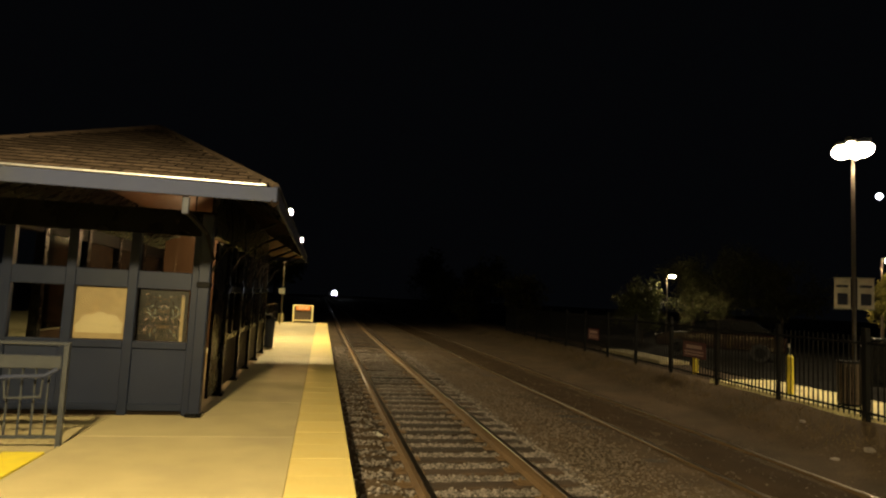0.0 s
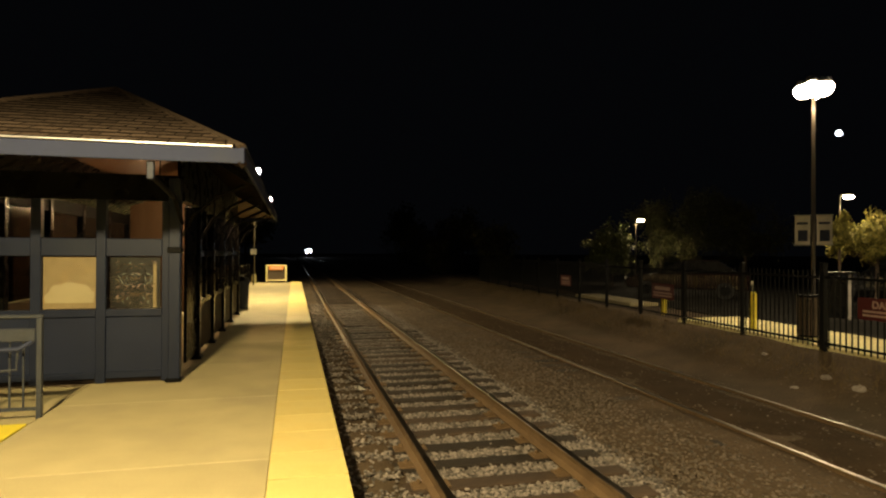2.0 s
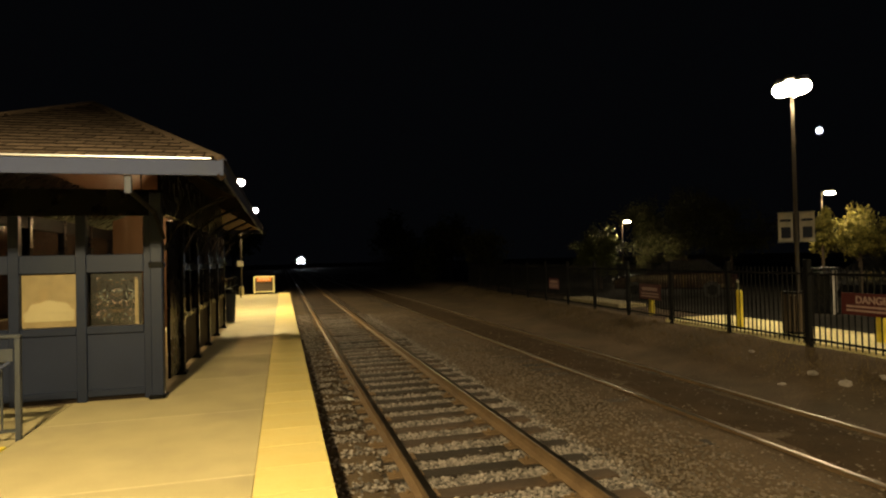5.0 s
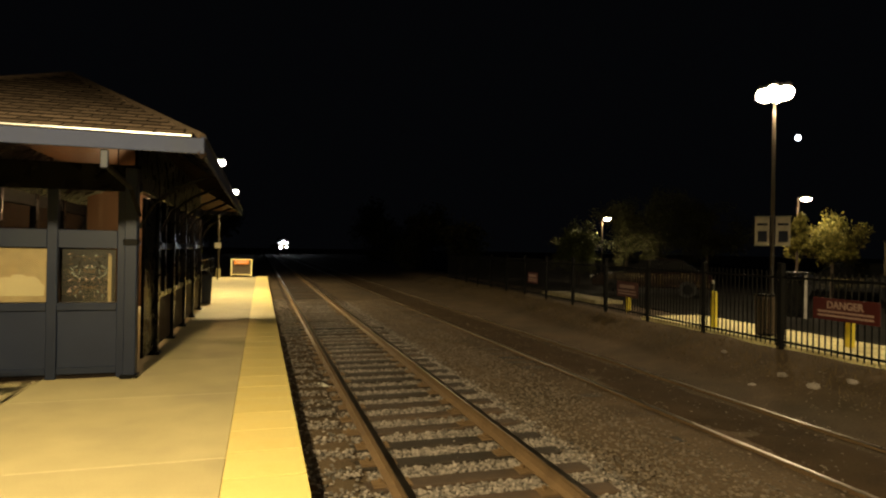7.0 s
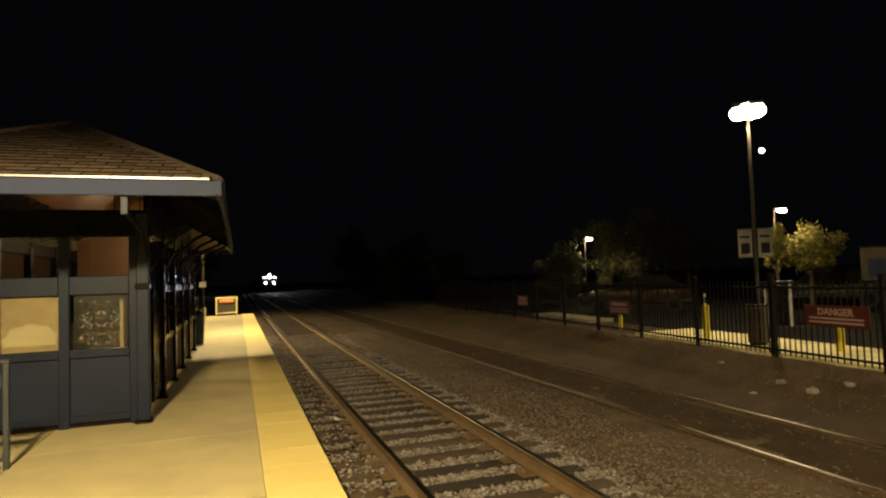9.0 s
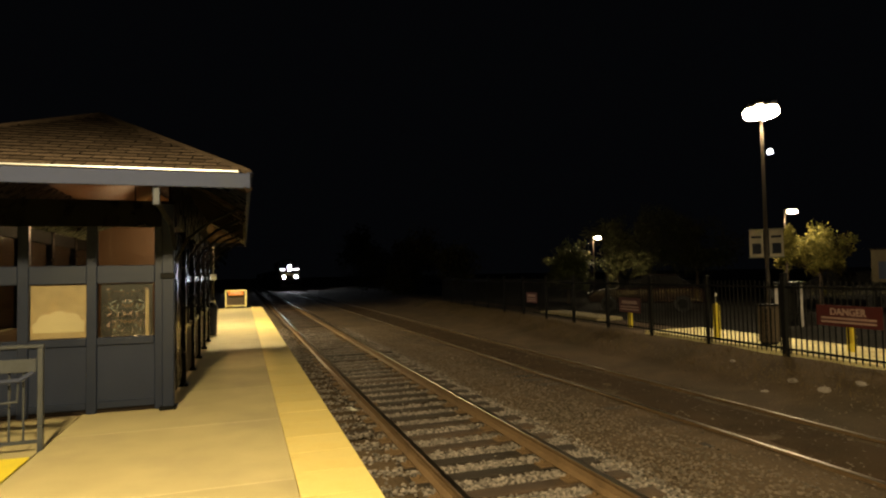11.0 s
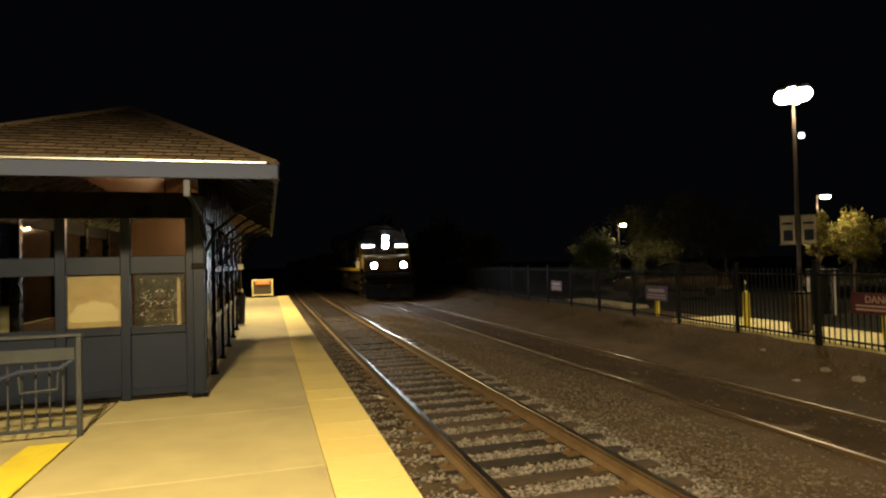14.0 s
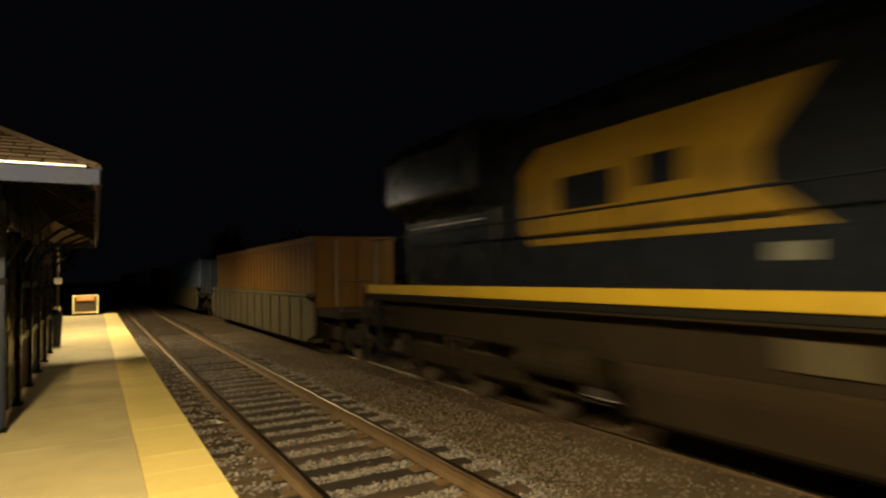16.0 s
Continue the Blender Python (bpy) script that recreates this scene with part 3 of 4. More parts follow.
    part("side_rail", box((-1.72, a + 0.09, 0.86), (-1.64, b - 0.08, 0.94), 0.006), "dark_steel_and_shade", shelter)
    part("side_rail", box((-1.72, a + 0.09, 1.66), (-1.64, b - 0.08, 1.76), 0.006), "dark_steel_and_shade", shelter)
    part("mullion", box((-1.72, (a + b) / 2 - 0.03, 0.94), (-1.64, (a + b) / 2 + 0.03, 2.46), 0.006), "dark_steel_and_shade", shelter)
    for z0, z1 in ((0.94, 1.66), (1.76, 2.46)):
        w = part("window", box((-1.685, a + 0.09, z0), (-1.675, b - 0.08, z1)), "glass", shelter)
        w.visible_shadow = False
for a, b in zip(POSTS[1:], POSTS[2:]):
    part("panel", box((-4.47, a + 0.09, 0.10), (-4.43, b - 0.08, 0.92), 0.006), "interior_wood", shelter)
    part("side_rail", box((-4.49, a + 0.09, 1.66), (-4.41, b - 0.08, 1.76), 0.006), "dark_steel_and_shade", shelter)
    w = part("window", box((-4.455, a + 0.09, 0.94), (-4.445, b - 0.08, 2.46)), "glass", shelter)
    w.visible_shadow = False
part("back_wall", prism([(-4.38, 0.1), (-1.78, 0.1), (-1.78, 2.95), (-2.5, 3.45), (-2.96, 3.45), (-4.38, 2.95)], "y", 17.62, 17.70), "interior_wood", shelter, "dark brown boarded end wall")
part("slatted_door", box((-1.71, 9.60, 0.10), (-1.665, 10.46, 2.40), 0.006), "dark_steel_and_shade", shelter, "dark door leaf standing closed")

bench = thing("bench", "dark slatted bench inside the shelter", "bench")
for i in range(4):
    part("slat", box((-4.25 + 0.11 * i, 9.8, 0.42), (-4.16 + 0.11 * i, 13.4, 0.45), 0.005), "brown_paint", bench)
for y in (10.0, 11.6, 13.2):
    part("leg", box((-4.25, y - 0.03, -0.02), (-3.85, y + 0.03, 0.42), 0.006), "dark_steel_and_shade", bench)

for y in (13.0, 16.2):
    fix = thing("ceiling_lamp", "small warm ceiling lamp under the shelter roof", "lamp", group="shelter ceiling lamps")
    part("stem", tube((-2.73, y, 2.92), (-2.73, y, 4.02), 0.012), "dark_steel_and_shade", fix)
    part("shade", tube((-2.73, y, 2.86), (-2.73, y, 2.93), 0.09, 0.03, 16), "dark_steel_and_shade", fix)

# papers behind the front glass
notice = thing("wall_map", "pale yellow paper map behind the shelter glass", "poster")
part("sheet", box((-3.29, FY + 0.040, 0.985), (-2.67, FY + 0.046, 1.668)), "poster", notice)
bm = bmesh.new()
for cx, cz, r in ((-3.12, 1.20, 0.10), (-2.98, 1.22, 0.12), (-2.84, 1.20, 0.11), (-2.74, 1.16, 0.055), (-3.22, 1.14, 0.055)):
    bmesh.ops.create_cone(bm, cap_ends=True, segments=20, radius1=r, radius2=r, depth=0.003 + 0.001 * r, matrix=pose(cx, FY + 0.037, cz, 90))
add_box(bm, (-3.26, FY + 0.0355, 1.06), (-2.70, FY + 0.0385, 1.17))
part("printed_area", bm, "poster_pale", notice, "paler cloud-shaped printed area")
poster = thing("dark_poster", "dark poster with tangled pale drawing behind glass", "poster")
part("sheet", box((-2.50, FY + 0.040, 0.985), (-1.89, FY + 0.046, 1.668)), "poster_dark", poster)
for i in range(90):
    off, z, r = 0.24 * random.random() ** 0.8, random.uniform(1.05, 1.60), random.uniform(0.005, 0.011)
    turn, wide = random.uniform(-80, 80), random.uniform(1.5, 5.5)
    for side in (-1, 1):
        bm = bmesh.new()
        bmesh.ops.create_icosphere(bm, subdivisions=1, radius=r, matrix=pose(-2.19 + side * off, FY + 0.0375, z, 0, side * turn, 0) @ Matrix.Diagonal((wide, 0.1, 0.7, 1)))
        part("printed_mark", bm, ("interior_wood", "underframe", "galv", "interior_wood", "underframe", "interior_wood", "sign_print")[i % 7], poster)
part("side_strip", box((-1.975, FY + 0.036, 0.98), (-1.935, FY + 0.039, 1.58)), "poster", poster)

# ---------------------------------------------------------------- ramp railing
railing = thing("ramp_railing", "grey steel ramp railing with a handrail and balusters", "railing")
for x in (-2.71, -4.3, -5.9):
    part("post", box((x - 0.025, 7.18, -0.03), (x + 0.025, 7.24, 1.04), 0.005), "rail_paint", railing)
part("top_rail", box((-5.95, 7.185, 1.04), (-2.68, 7.235, 1.075), 0.006), "rail_paint", railing)
part("board", box((-5.9, 7.16, 0.80), (-2.74, 7.178, 0.935), 0.006), "rail_paint", railing, "flat grey board")
part("bottom_rail", box((-5.9, 7.195, 0.075), (-2.735, 7.225, 0.11), 0.004), "rail_paint", railing)
for i in range(24):
    x = -2.86 - 0.125 * i
    part("baluster", box((x - 0.009, 7.20, 0.11), (x + 0.009, 7.22, 0.80), 0.003), "rail_paint", railing)
part("handrail", pipe([(-2.76, 7.14, 0.80), (-2.86, 7.09, 0.735), (-3.22, 7.09, 0.72), (-3.8, 7.09, 0.52), (-4.4, 7.09, 0.32)], 0.021), "fascia", railing, "bright sloping handrail pipe")
part("loop", pipe([(-2.88, 7.12, 0.73), (-2.89, 7.12, 0.52), (-3.22, 7.12, 0.50), (-3.24, 7.12, 0.72)], 0.011), "rail_paint", railing)

# ---------------------------------------------------------------- far end of the platform
gate = thing("barricade", "pale yellow tube barricade with an orange board", "barricade")
for x in (-1.69, -0.60):
    part("upright", box((x - 0.04, 36.6, 0.0), (x + 0.04, 36.68, 1.00), 0.006), "kerb_paint", gate)
for z in (0.06, 0.93):
    part("crossbar", box((-1.65, 36.605, z), (-0.64, 36.675, z + 0.07), 0.006), "kerb_paint", gate)
part("orange_board", box((-1.55, 36.58, 0.70), (-0.74, 36.60, 0.95), 0.004), "orange", gate, "orange sign board")
for z in (0.78, 0.86):
    part("printed_line", box((-1.45, 36.574, z), (-0.84, 36.578, z + 0.03)), "bar_pale", gate)
part("mesh_panel", box((-1.65, 36.635, 0.13), (-0.64, 36.645, 0.93)), "bark", gate)

far_rail = thing("platform_railing", "dark steel railing at the platform end", "railing")
for i in range(8):
    part("post", box((-2.66, 21.0 + 2.2 * i, 0), (-2.60, 21.06 + 2.2 * i, 1.08), 0.004), "dark_steel_and_shade", far_rail)
for z in (0.15, 0.55, 1.02):
    part("rail", box((-2.65, 21.0, z), (-2.61, 36.5, z + 0.05), 0.004), "dark_steel_and_shade", far_rail)
bin_ = thing("litter_bin", "round blue-grey litter bin on the platform", "bin")
part("body", tube((-1.75, 19.6, 0), (-1.75, 19.6, 0.85), 0.24, 0.28, 18), "frame_paint", bin_)
part("lid", tube((-1.75, 19.6, 0.85), (-1.75, 19.6, 1.0), 0.29, 0.16, 18), "dark_steel_and_shade", bin_)
plate = thing("small_sign", "small white sign on a thin post", "sign")
part("pole", tube((-2.2, 33.0, 0), (-2.2, 33.0, 1.9), 0.03), "dark_steel_and_shade", plate)
part("panel", box((-2.36, 32.96, 1.62), (-2.04, 32.98, 1.9), 0.004), "white_paint", plate)

# ---------------------------------------------------------------- lamp posts


def lens_globe(rx, ry, rz):
    """An ellipsoid lens, rounded out to take in the lamp's glare."""
    bm = bmesh.new()
    bmesh.ops.create_uvsphere(bm, u_segments=20, v_segments=12, radius=1.0)
    for v in bm.verts:
        v.co = (v.co.x * rx, v.co.y * ry, v.co.z * rz)
    return bm


def lamp_post(label, x, y, base, top, arm, lens, heads=1, radius=0.07, big=1.0, deep=0.10, turn=0.6):
    t = thing("lamp_post", label, "lamp post", pose(x, y, base))
    h = top - base
    part("foot", tube((0, 0, 0), (0, 0, 0.5), radius * 2.4, radius * 2.2, 14), "concrete", t, "concrete foot")
    part("pole", tube((0, 0, 0.5), (0, 0, h + 0.04 + deep * big), radius, radius * 0.65, 12), "pole_bronze", t)
    for k in range(heads):
        a = k * math.tau / max(1, heads) + turn
        c, s = math.cos(a), math.sin(a)
        head = part("lamp_head", box((-0.22 * big, -0.12 * big, deep * big * 0.75), (0.22 * big, 0.12 * big, deep * big + 0.08), 0.02), "dark_steel_and_shade", t)
        head.matrix_basis = pose(arm * c, arm * s, h + 0.02, 0, 0, math.degrees(a))
        part("lens", lens_globe(0.29 * big, 0.165 * big, deep * big), lens, head, "glowing warm lens, swollen to its glare", True)
        part("arm", tube((0, 0, h + 0.02 + deep * big), (arm * c, arm * s, h + 0.06 + deep * big), 0.03), "pole_bronze", t)
    return t


# four bulging lenses together fill the wide glare of this lamp
lamp_post("tall parking lot lamp post with glowing warm heads", 12.45, 12.41, LOT - 0.02, 5.85, 0.21, "lens_warm", 4, 0.055, 0.80, 0.24)
lamp_post("parking lot lamp post glowing behind trees", 18.15, 16.9, LOT - 0.02, 3.72, 0.25, "lens_warm", 1, 0.045, 0.58, 0.12, -0.8)
lamp_post("far parking lot lamp post with one glowing head", 17.5, 28.6, LOT - 0.02, 3.50, 0.25, "lens_warm", 1, 0.045, 0.62, 0.13, -0.8)
# post for the added out-of-view lamp
lamp_post("unseen lamp post added to brighten the kerb behind the fence", 13.5, 1.6, LOT - 0.02, 4.62, 0.0, "lens_warm", 1, 0.06, 0.7)
lamp_post("platform lamp post lighting the platform", -3.8, 1.4, -0.03, 4.95, 1.6, "lens_warm", 1, 0.07, 0.6, 0.2, 0.0)
for lamp_y in (23.0, 35.0):
    lamp_post("dark platform lamp post with a glowing head", -2.3, lamp_y, 0.0, 4.68, 0.8, "lens_platform", 1, 0.06, 0.5, 0.24, 0.0)

moon = new("moon", bpy.data.meshes.new("moon"))
bm = bmesh.new()
bmesh.ops.create_uvsphere(bm, u_segments=24, v_segments=16, radius=6.5)
bm.to_mesh(moon.data)
bm.free()
moon.data.materials.append(M["moon"])
moon.matrix_basis = pose(1171.0, 1079.0, 272.0)
tagged(moon, "small bright bluish-white full moon low in the sky", "moon", kind="structure")

banners = thing("banner_pair", "two pale printed banners hung on a lamp post", "banner")
d = Vector((0.72, -0.69, 0))
for s in (-1, 1):
    c = Vector((12.45, 12.41, 0)) + d * s * 0.235
    turn = pose(0, 0, 0, 0, 0, math.degrees(math.atan2(d.y, d.x)))
    at = Matrix.Translation((c.x, c.y, 0)) @ turn
    for name, lo, hi, mat in (("cloth", (-0.165, -0.008, 2.00), (0.165, 0.008, 2.72), "banner_cloth"), ("rod", (-0.19, -0.012, 2.72), (0.19, 0.012, 2.745), "galv"),
                              ("rod", (-0.19, -0.012, 1.975), (0.19, 0.012, 2.00), "galv"), ("printed_shape", (-0.10, -0.013, 2.08), (0.11, -0.009, 2.36), "frame_paint"),
                              ("printed_bar", (-0.12, -0.013, 2.50), (0.12, -0.009, 2.56), "frame_paint")):
        part(name, box(lo, hi), mat, banners).matrix_basis = at

# ---------------------------------------------------------------- fence, signs, bollards
fence = thing("fence", "black steel picket fence along the parking lot", "fence")
STEP = 2.16
along = Vector((LEAN, 1, 0)).normalized()
yaw_f = math.degrees(math.atan2(-along.x, along.y))
post_mesh = mesh_of("post", box((-0.035, -0.035, -0.30), (0.035, 0.035, 1.50), 0.006), "fence")
thick_mesh = mesh_of("post", box((-0.05, -0.05, -0.30), (0.05, 0.05, 1.56), 0.008), "fence")
cap_mesh = mesh_of("cap", box((-0.05, -0.05, 1.50), (0.05, 0.05, 1.53), 0.01), "fence")
rail_mesh = mesh_of("rail", box((-0.015, 0.03, -0.02), (0.015, STEP - 0.03, 0.02), 0.003), "fence")
picket_mesh = mesh_of("picket", box((-0.009, -0.009, 0.05), (0.009, 0.009, 1.42), 0.0), "fence")
far_bm = bmesh.new()
for i in range(-5, 12):
    y = 8.80 + STEP * i * along.y
    at = pose(fence_x(y), y, LOT, 0, 0, yaw_f)
    p = piece("post", thick_mesh if i == 0 else post_mesh, fence, at)
    piece("cap", cap_mesh, p)
    for z in (0.14, 1.30):
        piece("rail", rail_mesh, fence, at @ pose(0, 0, z))
    for k in range(1, 18):
        m = at @ pose(0, STEP * k / 18, 0)
        if -4 <= i <= 11:
            piece("picket", picket_mesh, fence, m)
        else:
            bmesh.ops.create_cube(far_bm, size=1, matrix=m @ Matrix.Translation((0, 0, 0.73)) @ Matrix.Diagonal((0.018, 0.018, 1.37, 1)))
tagged(part("far_pickets", far_bm, "fence", fence), kind="stuff")


def fence_sign(y, width, z0, z1, words):
    t = thing("warning_sign", "red warning sign with pale lettering on a fence" if words else "small red warning sign hung on a fence", "sign",
              pose(fence_x(y) - 0.035, y, LOT, 0, 0, yaw_f - 90), group="fence signs")
    part("panel", box((-width / 2, -0.006, z0), (width / 2, 0.006, z1), 0.003), "red_sign", t)
    h = z1 - z0
    if words:
        letters("DANGER", h * 0.46, "sign_print", t, pose(0, -0.010, z0 + h * 0.68, 90))
    else:
        part("printed_line", box((-width * 0.36, -0.0095, z0 + h * 0.58), (width * 0.36, -0.0075, z0 + h * 0.8)), "sign_print", t)
    for k in (0.16, 0.34):
        part("printed_line", box((-width * 0.42, -0.0095, z0 + h * k), (width * 0.42, -0.0075, z0 + h * (k + 0.09))), "sign_print", t)


fence_sign(7.45, 1.22, 0.65, 1.01, True)
fence_sign(14.05, 1.05, 0.52, 0.92, False)
fence_sign(20.8, 1.0, 0.50, 0.90, False)


def strip(name, inner, outer, y0, y1, z, mat, label, category):
    pts = [(fence_x(y0) + inner, y0), (fence_x(y0) + outer, y0), (fence_x(y1) + outer, y1), (fence_x(y1) + inner, y1)]
    return solid(name, prism(pts, "z", z - 0.1, z), mat, label, category)


strip("parking_kerb", 0.14, 2.0, -14, 13.6, LOT + 0.06, "kerb_paint", "faded yellow painted kerb behind the fence", "kerb")
strip("parking_lot", 2.005, 60, -30, 120, LOT + 0.004, "asphalt", "dark asphalt parking lot", "road")
strip("parking_island", 0.9, 1.9, 17.5, 22, LOT + 0.10, "concrete", "raised concrete island in the parking lot", "pavement")


def bollard(x, y, h):
    t = thing("bollard", "round yellow steel bollard beside a fence", "bollard", pose(x, y, LOT + 0.03), group="yellow bollards")
    part("pipe", tube((0, 0, 0), (0, 0, h), 0.075, n=16), "yellow_paint", t)
    part("dome", tube((0, 0, h), (0, 0, h + 0.05), 0.075, 0.03, 16), "yellow_paint", t)


for x, y, h in ((10.15, 8.40, 0.80), (9.72, 11.33, 0.80), (9.82, 14.77, 0.72)):
    bollard(x, y, h)
marker = thing("marker_post", "thin post with a white reflector on top", "marker")
mx, my = fence_x(11.4) + 0.75, 11.55
part("rod", tube((mx, my, LOT), (mx, my, LOT + 1.02), 0.012), "galv", marker)
part("reflector", tube((mx, my, LOT + 1.02), (mx, my, LOT + 1.10), 0.035), "white_paint", marker)

# ---------------------------------------------------------------- plants


def leaf_mesh(name, centres, per, spread, size, mat, seed):
    rng = np.random.default_rng(seed)
    c = np.repeat(np.array(centres), per, axis=0)
    n = len(c)
    c = c + rng.normal(0, 1, (n, 3)) * spread
    u = rng.normal(0, 1, (n, 3))
    u /= np.linalg.norm(u, axis=1)[:, None]
    w = np.cross(u, rng.normal(0, 1, (n, 3)))
    w /= np.linalg.norm(w, axis=1)[:, None]
    s = size * rng.uniform(0.6, 1.4, (n, 1))
    co = np.stack([c - u * s, c + w * s * 0.45, c + u * s, c - w * s * 0.45], axis=1).reshape(-1, 3)
    me = bpy.data.meshes.new(name)
    me.from_pydata(co.tolist(), [], np.arange(n * 4).reshape(-1, 4).tolist())
    me.materials.append(M[mat])
    return me


def tree(label, x, y, h, wide, mat, seed, per=26, size=0.09, trunk=0.10, bare=0.3, category="tree"):
    rnd = random.Random(seed)
    name = "tree" if category == "tree" else "shrub"
    t = thing(name, label, category, pose(x, y, LOT - 0.02))
    bm = bmesh.new()
    ends = []
    first = h * bare
    add_tube(bm, (0, 0, 0), (0.03, 0.02, first), trunk, trunk * 0.75, 8)
    top = Vector((rnd.uniform(-0.1, 0.1), rnd.uniform(-0.1, 0.1), h * 0.86))
    add_tube(bm, (0.03, 0.02, first), top, trunk * 0.75, trunk * 0.15, 7)
    for i in range(15):
        k = rnd.uniform(0.0, 0.95)
        a = Vector((0.03, 0.02, first)).lerp(top, k)
        ang = i * 2.4 + rnd.uniform(-0.4, 0.4)
        reach = wide * (1 - 0.55 * k) * rnd.uniform(0.55, 1.1)
        b = a + Vector((math.cos(ang) * reach, math.sin(ang) * reach, reach * rnd.uniform(0.25, 0.8)))
        add_tube(bm, a, b, trunk * 0.30, trunk * 0.07, 5)
        for _ in range(4):
            c = a.lerp(b, rnd.uniform(0.35, 1.0))
            e = c + Vector((rnd.gauss(0, 0.28), rnd.gauss(0, 0.28), rnd.gauss(0.05, 0.24))) * wide
            add_tube(bm, c, e, trunk * 0.09, trunk * 0.03, 4)
            ends.append(e[:])
            ends.append(c.lerp(e, 0.5)[:])
    part("trunk", bm, "bark", t)
    crown = new("crown", leaf_mesh("crown", ends, per, wide * 0.12, size, mat, seed))
    crown.parent = t
    return t


tree("young tree with golden-green leaves under a lamp", 19.3, 16.5, 3.0, 0.95, "leaf_gold", 3, 80, 0.055, 0.07, 0.42)
tree("slim young golden tree close to a lamp post", 17.75, 16.55, 3.35, 0.36, "leaf_gold", 4, 70, 0.05, 0.06, 0.50)
tree("small green tree under a parking lot lamp", 15.9, 28.2, 2.7, 1.5, "leaf_green", 5, 55, 0.065, 0.08, 0.30)
tree("leafy green tree behind the fence", 15.4, 27.8, 2.5, 1.0, "leaf_green", 9, 60, 0.07, 0.08)
tree("sparse dark tree beside the parking lot", 20.2, 30.4, 4.4, 1.7, "leaf_dark", 6, 90, 0.055, 0.09)
tree("sparse dark tree beside the parking lot", 20.9, 28.4, 4.8, 2.0, "leaf_dark", 7, 90, 0.055, 0.10)
tree("sparse dark tree beside the parking lot", 22.9, 26.9, 4.6, 2.0, "leaf_dark", 8, 90, 0.055, 0.10)
for i, (x, y, h, w) in enumerate(((13.2, 40, 3.4, 2.0), (14.0, 50, 4.2, 2.6), (12.5, 58, 3.6, 2.4), (13.5, 70, 5.0, 3.2), (16.5, 64, 4.5, 3.0), (11.5, 47, 2.2, 1.6))):
    tree("dark unlit shrub beside the tracks", x, y, h, w, "leaf_dark", 20 + i, 50, 0.09, 0.06, 0.1, "shrub")
for i, (x, y, h) in enumerate(((-9, 62, 8), (-6, 78, 9), (-12, 90, 11), (-7, 110, 12), (18, 100, 9), (24, 85, 8))):
    tree("tall dark tree beyond the platform end", x, y, h, 3.6, "leaf_dark", 40 + i, 22, 0.26, 0.18)
planter = thing("planter", "round concrete planter with a lit green shrub", "planter", pose(-2.3, 20.9, 0))
part("pot", tube((0, 0, 0), (0, 0, 0.45), 0.25, 0.33, 18), "concrete", planter)
bush = new("foliage", leaf_mesh("foliage", [(random.gauss(0, 0.14), random.gauss(0, 0.14), random.uniform(0.5, 1.7)) for _ in range(60)], 20, 0.07, 0.05, "leaf_green", 77))
bush.parent = planter


def grass_tufts():
    rng = np.random.default_rng(11)
    co, faces = [], []
    for _ in range(11000):
        y = -6 + 42 * rng.random() ** 1.2
        x = fence_x(y) - rng.uniform(0.05, 1.15) ** 1.0
        z = ground_z(x, y) - 0.02
        a = rng.uniform(0, 6.28)
        h = rng.uniform(0.04, 0.16)
        lx, ly = rng.normal(0, 0.05, 2)
        i = len(co)
        co += [(x - 0.006 * math.cos(a), y - 0.006 * math.sin(a), z), (x + 0.006 * math.cos(a), y + 0.006 * math.sin(a), z), (x + lx, y + ly, z + h)]
        faces.append((i, i + 1, i + 2))
    me = bpy.data.meshes.new("grass")
    me.from_pydata(co, [], faces)
    me.materials.append(M["grass"])
    tagged(new("grass", me), "dry brown grass blades on the bank below the fence", "grass", kind="stuff")


grass_tufts()

# larger pale stones and litter on the bank
for i, (x, y, r) in enumerate(((7.95, 7.75, 0.085), (7.85, 7.1, 0.09), (8.15, 6.75, 0.07), (7.5, 7.9, 0.07), (7.6, 11.6, 0.05), (8.0, 5.9, 0.10), (8.3, 9.4, 0.05))):
    bm = bmesh.new()
    bmesh.ops.create_icosphere(bm, subdivisions=2, radius=r)
    for v in bm.verts:
        v.co *= 1 + 0.5 * noise.noise(v.co * 14 + Vector((i, 0, 0)))
        v.co.z *= 0.6
    rock = solid("rock", bm, "stone", "pale rock lying on the bank", "rock", kind="thing", group="pale rocks")
    rock.matrix_basis = pose(x, y, ground_z(x, y) + 0.01)
litter = solid("paper_scrap", box((-0.05, -0.09, 0), (0.05, 0.09, 0.006), 0.001), "white_paint", "white scrap of paper lying in the ballast", "litter", kind="thing")
litter.matrix_basis = pose(0.88, 9.60, -0.395, 8, 4, 30)

# ---------------------------------------------------------------- parked cars and kiosk


def parked_car(label, m, mat):
    t = thing("parked_car", label, "car", m, group="parked cars")
    side = [(-2.2, 0.35), (2.2, 0.35), (2.25, 0.72), (1.9, 0.86), (1.0, 0.93), (-1.75, 0.96), (-2.25, 0.85)]
    part("body", prism([(a, b) for a, b in side], "y", -0.86, 0.86, 0.05), mat, t)
    cabin = part("cabin", prism([(-1.9, 0.94), (1.05, 0.92), (0.35, 1.40), (-0.2, 1.47), (-1.2, 1.44)], "y", -0.72, 0.72, 0.04), "dark_steel_and_shade", t, "dark glazed cabin")
    part("roof_panel", prism([(0.30, 1.425), (-0.2, 1.49), (-1.2, 1.46), (-1.2, 1.44), (-0.2, 1.46), (0.3, 1.40)], "y", -0.66, 0.66), mat, cabin)
    for x in (-1.4, 1.4):
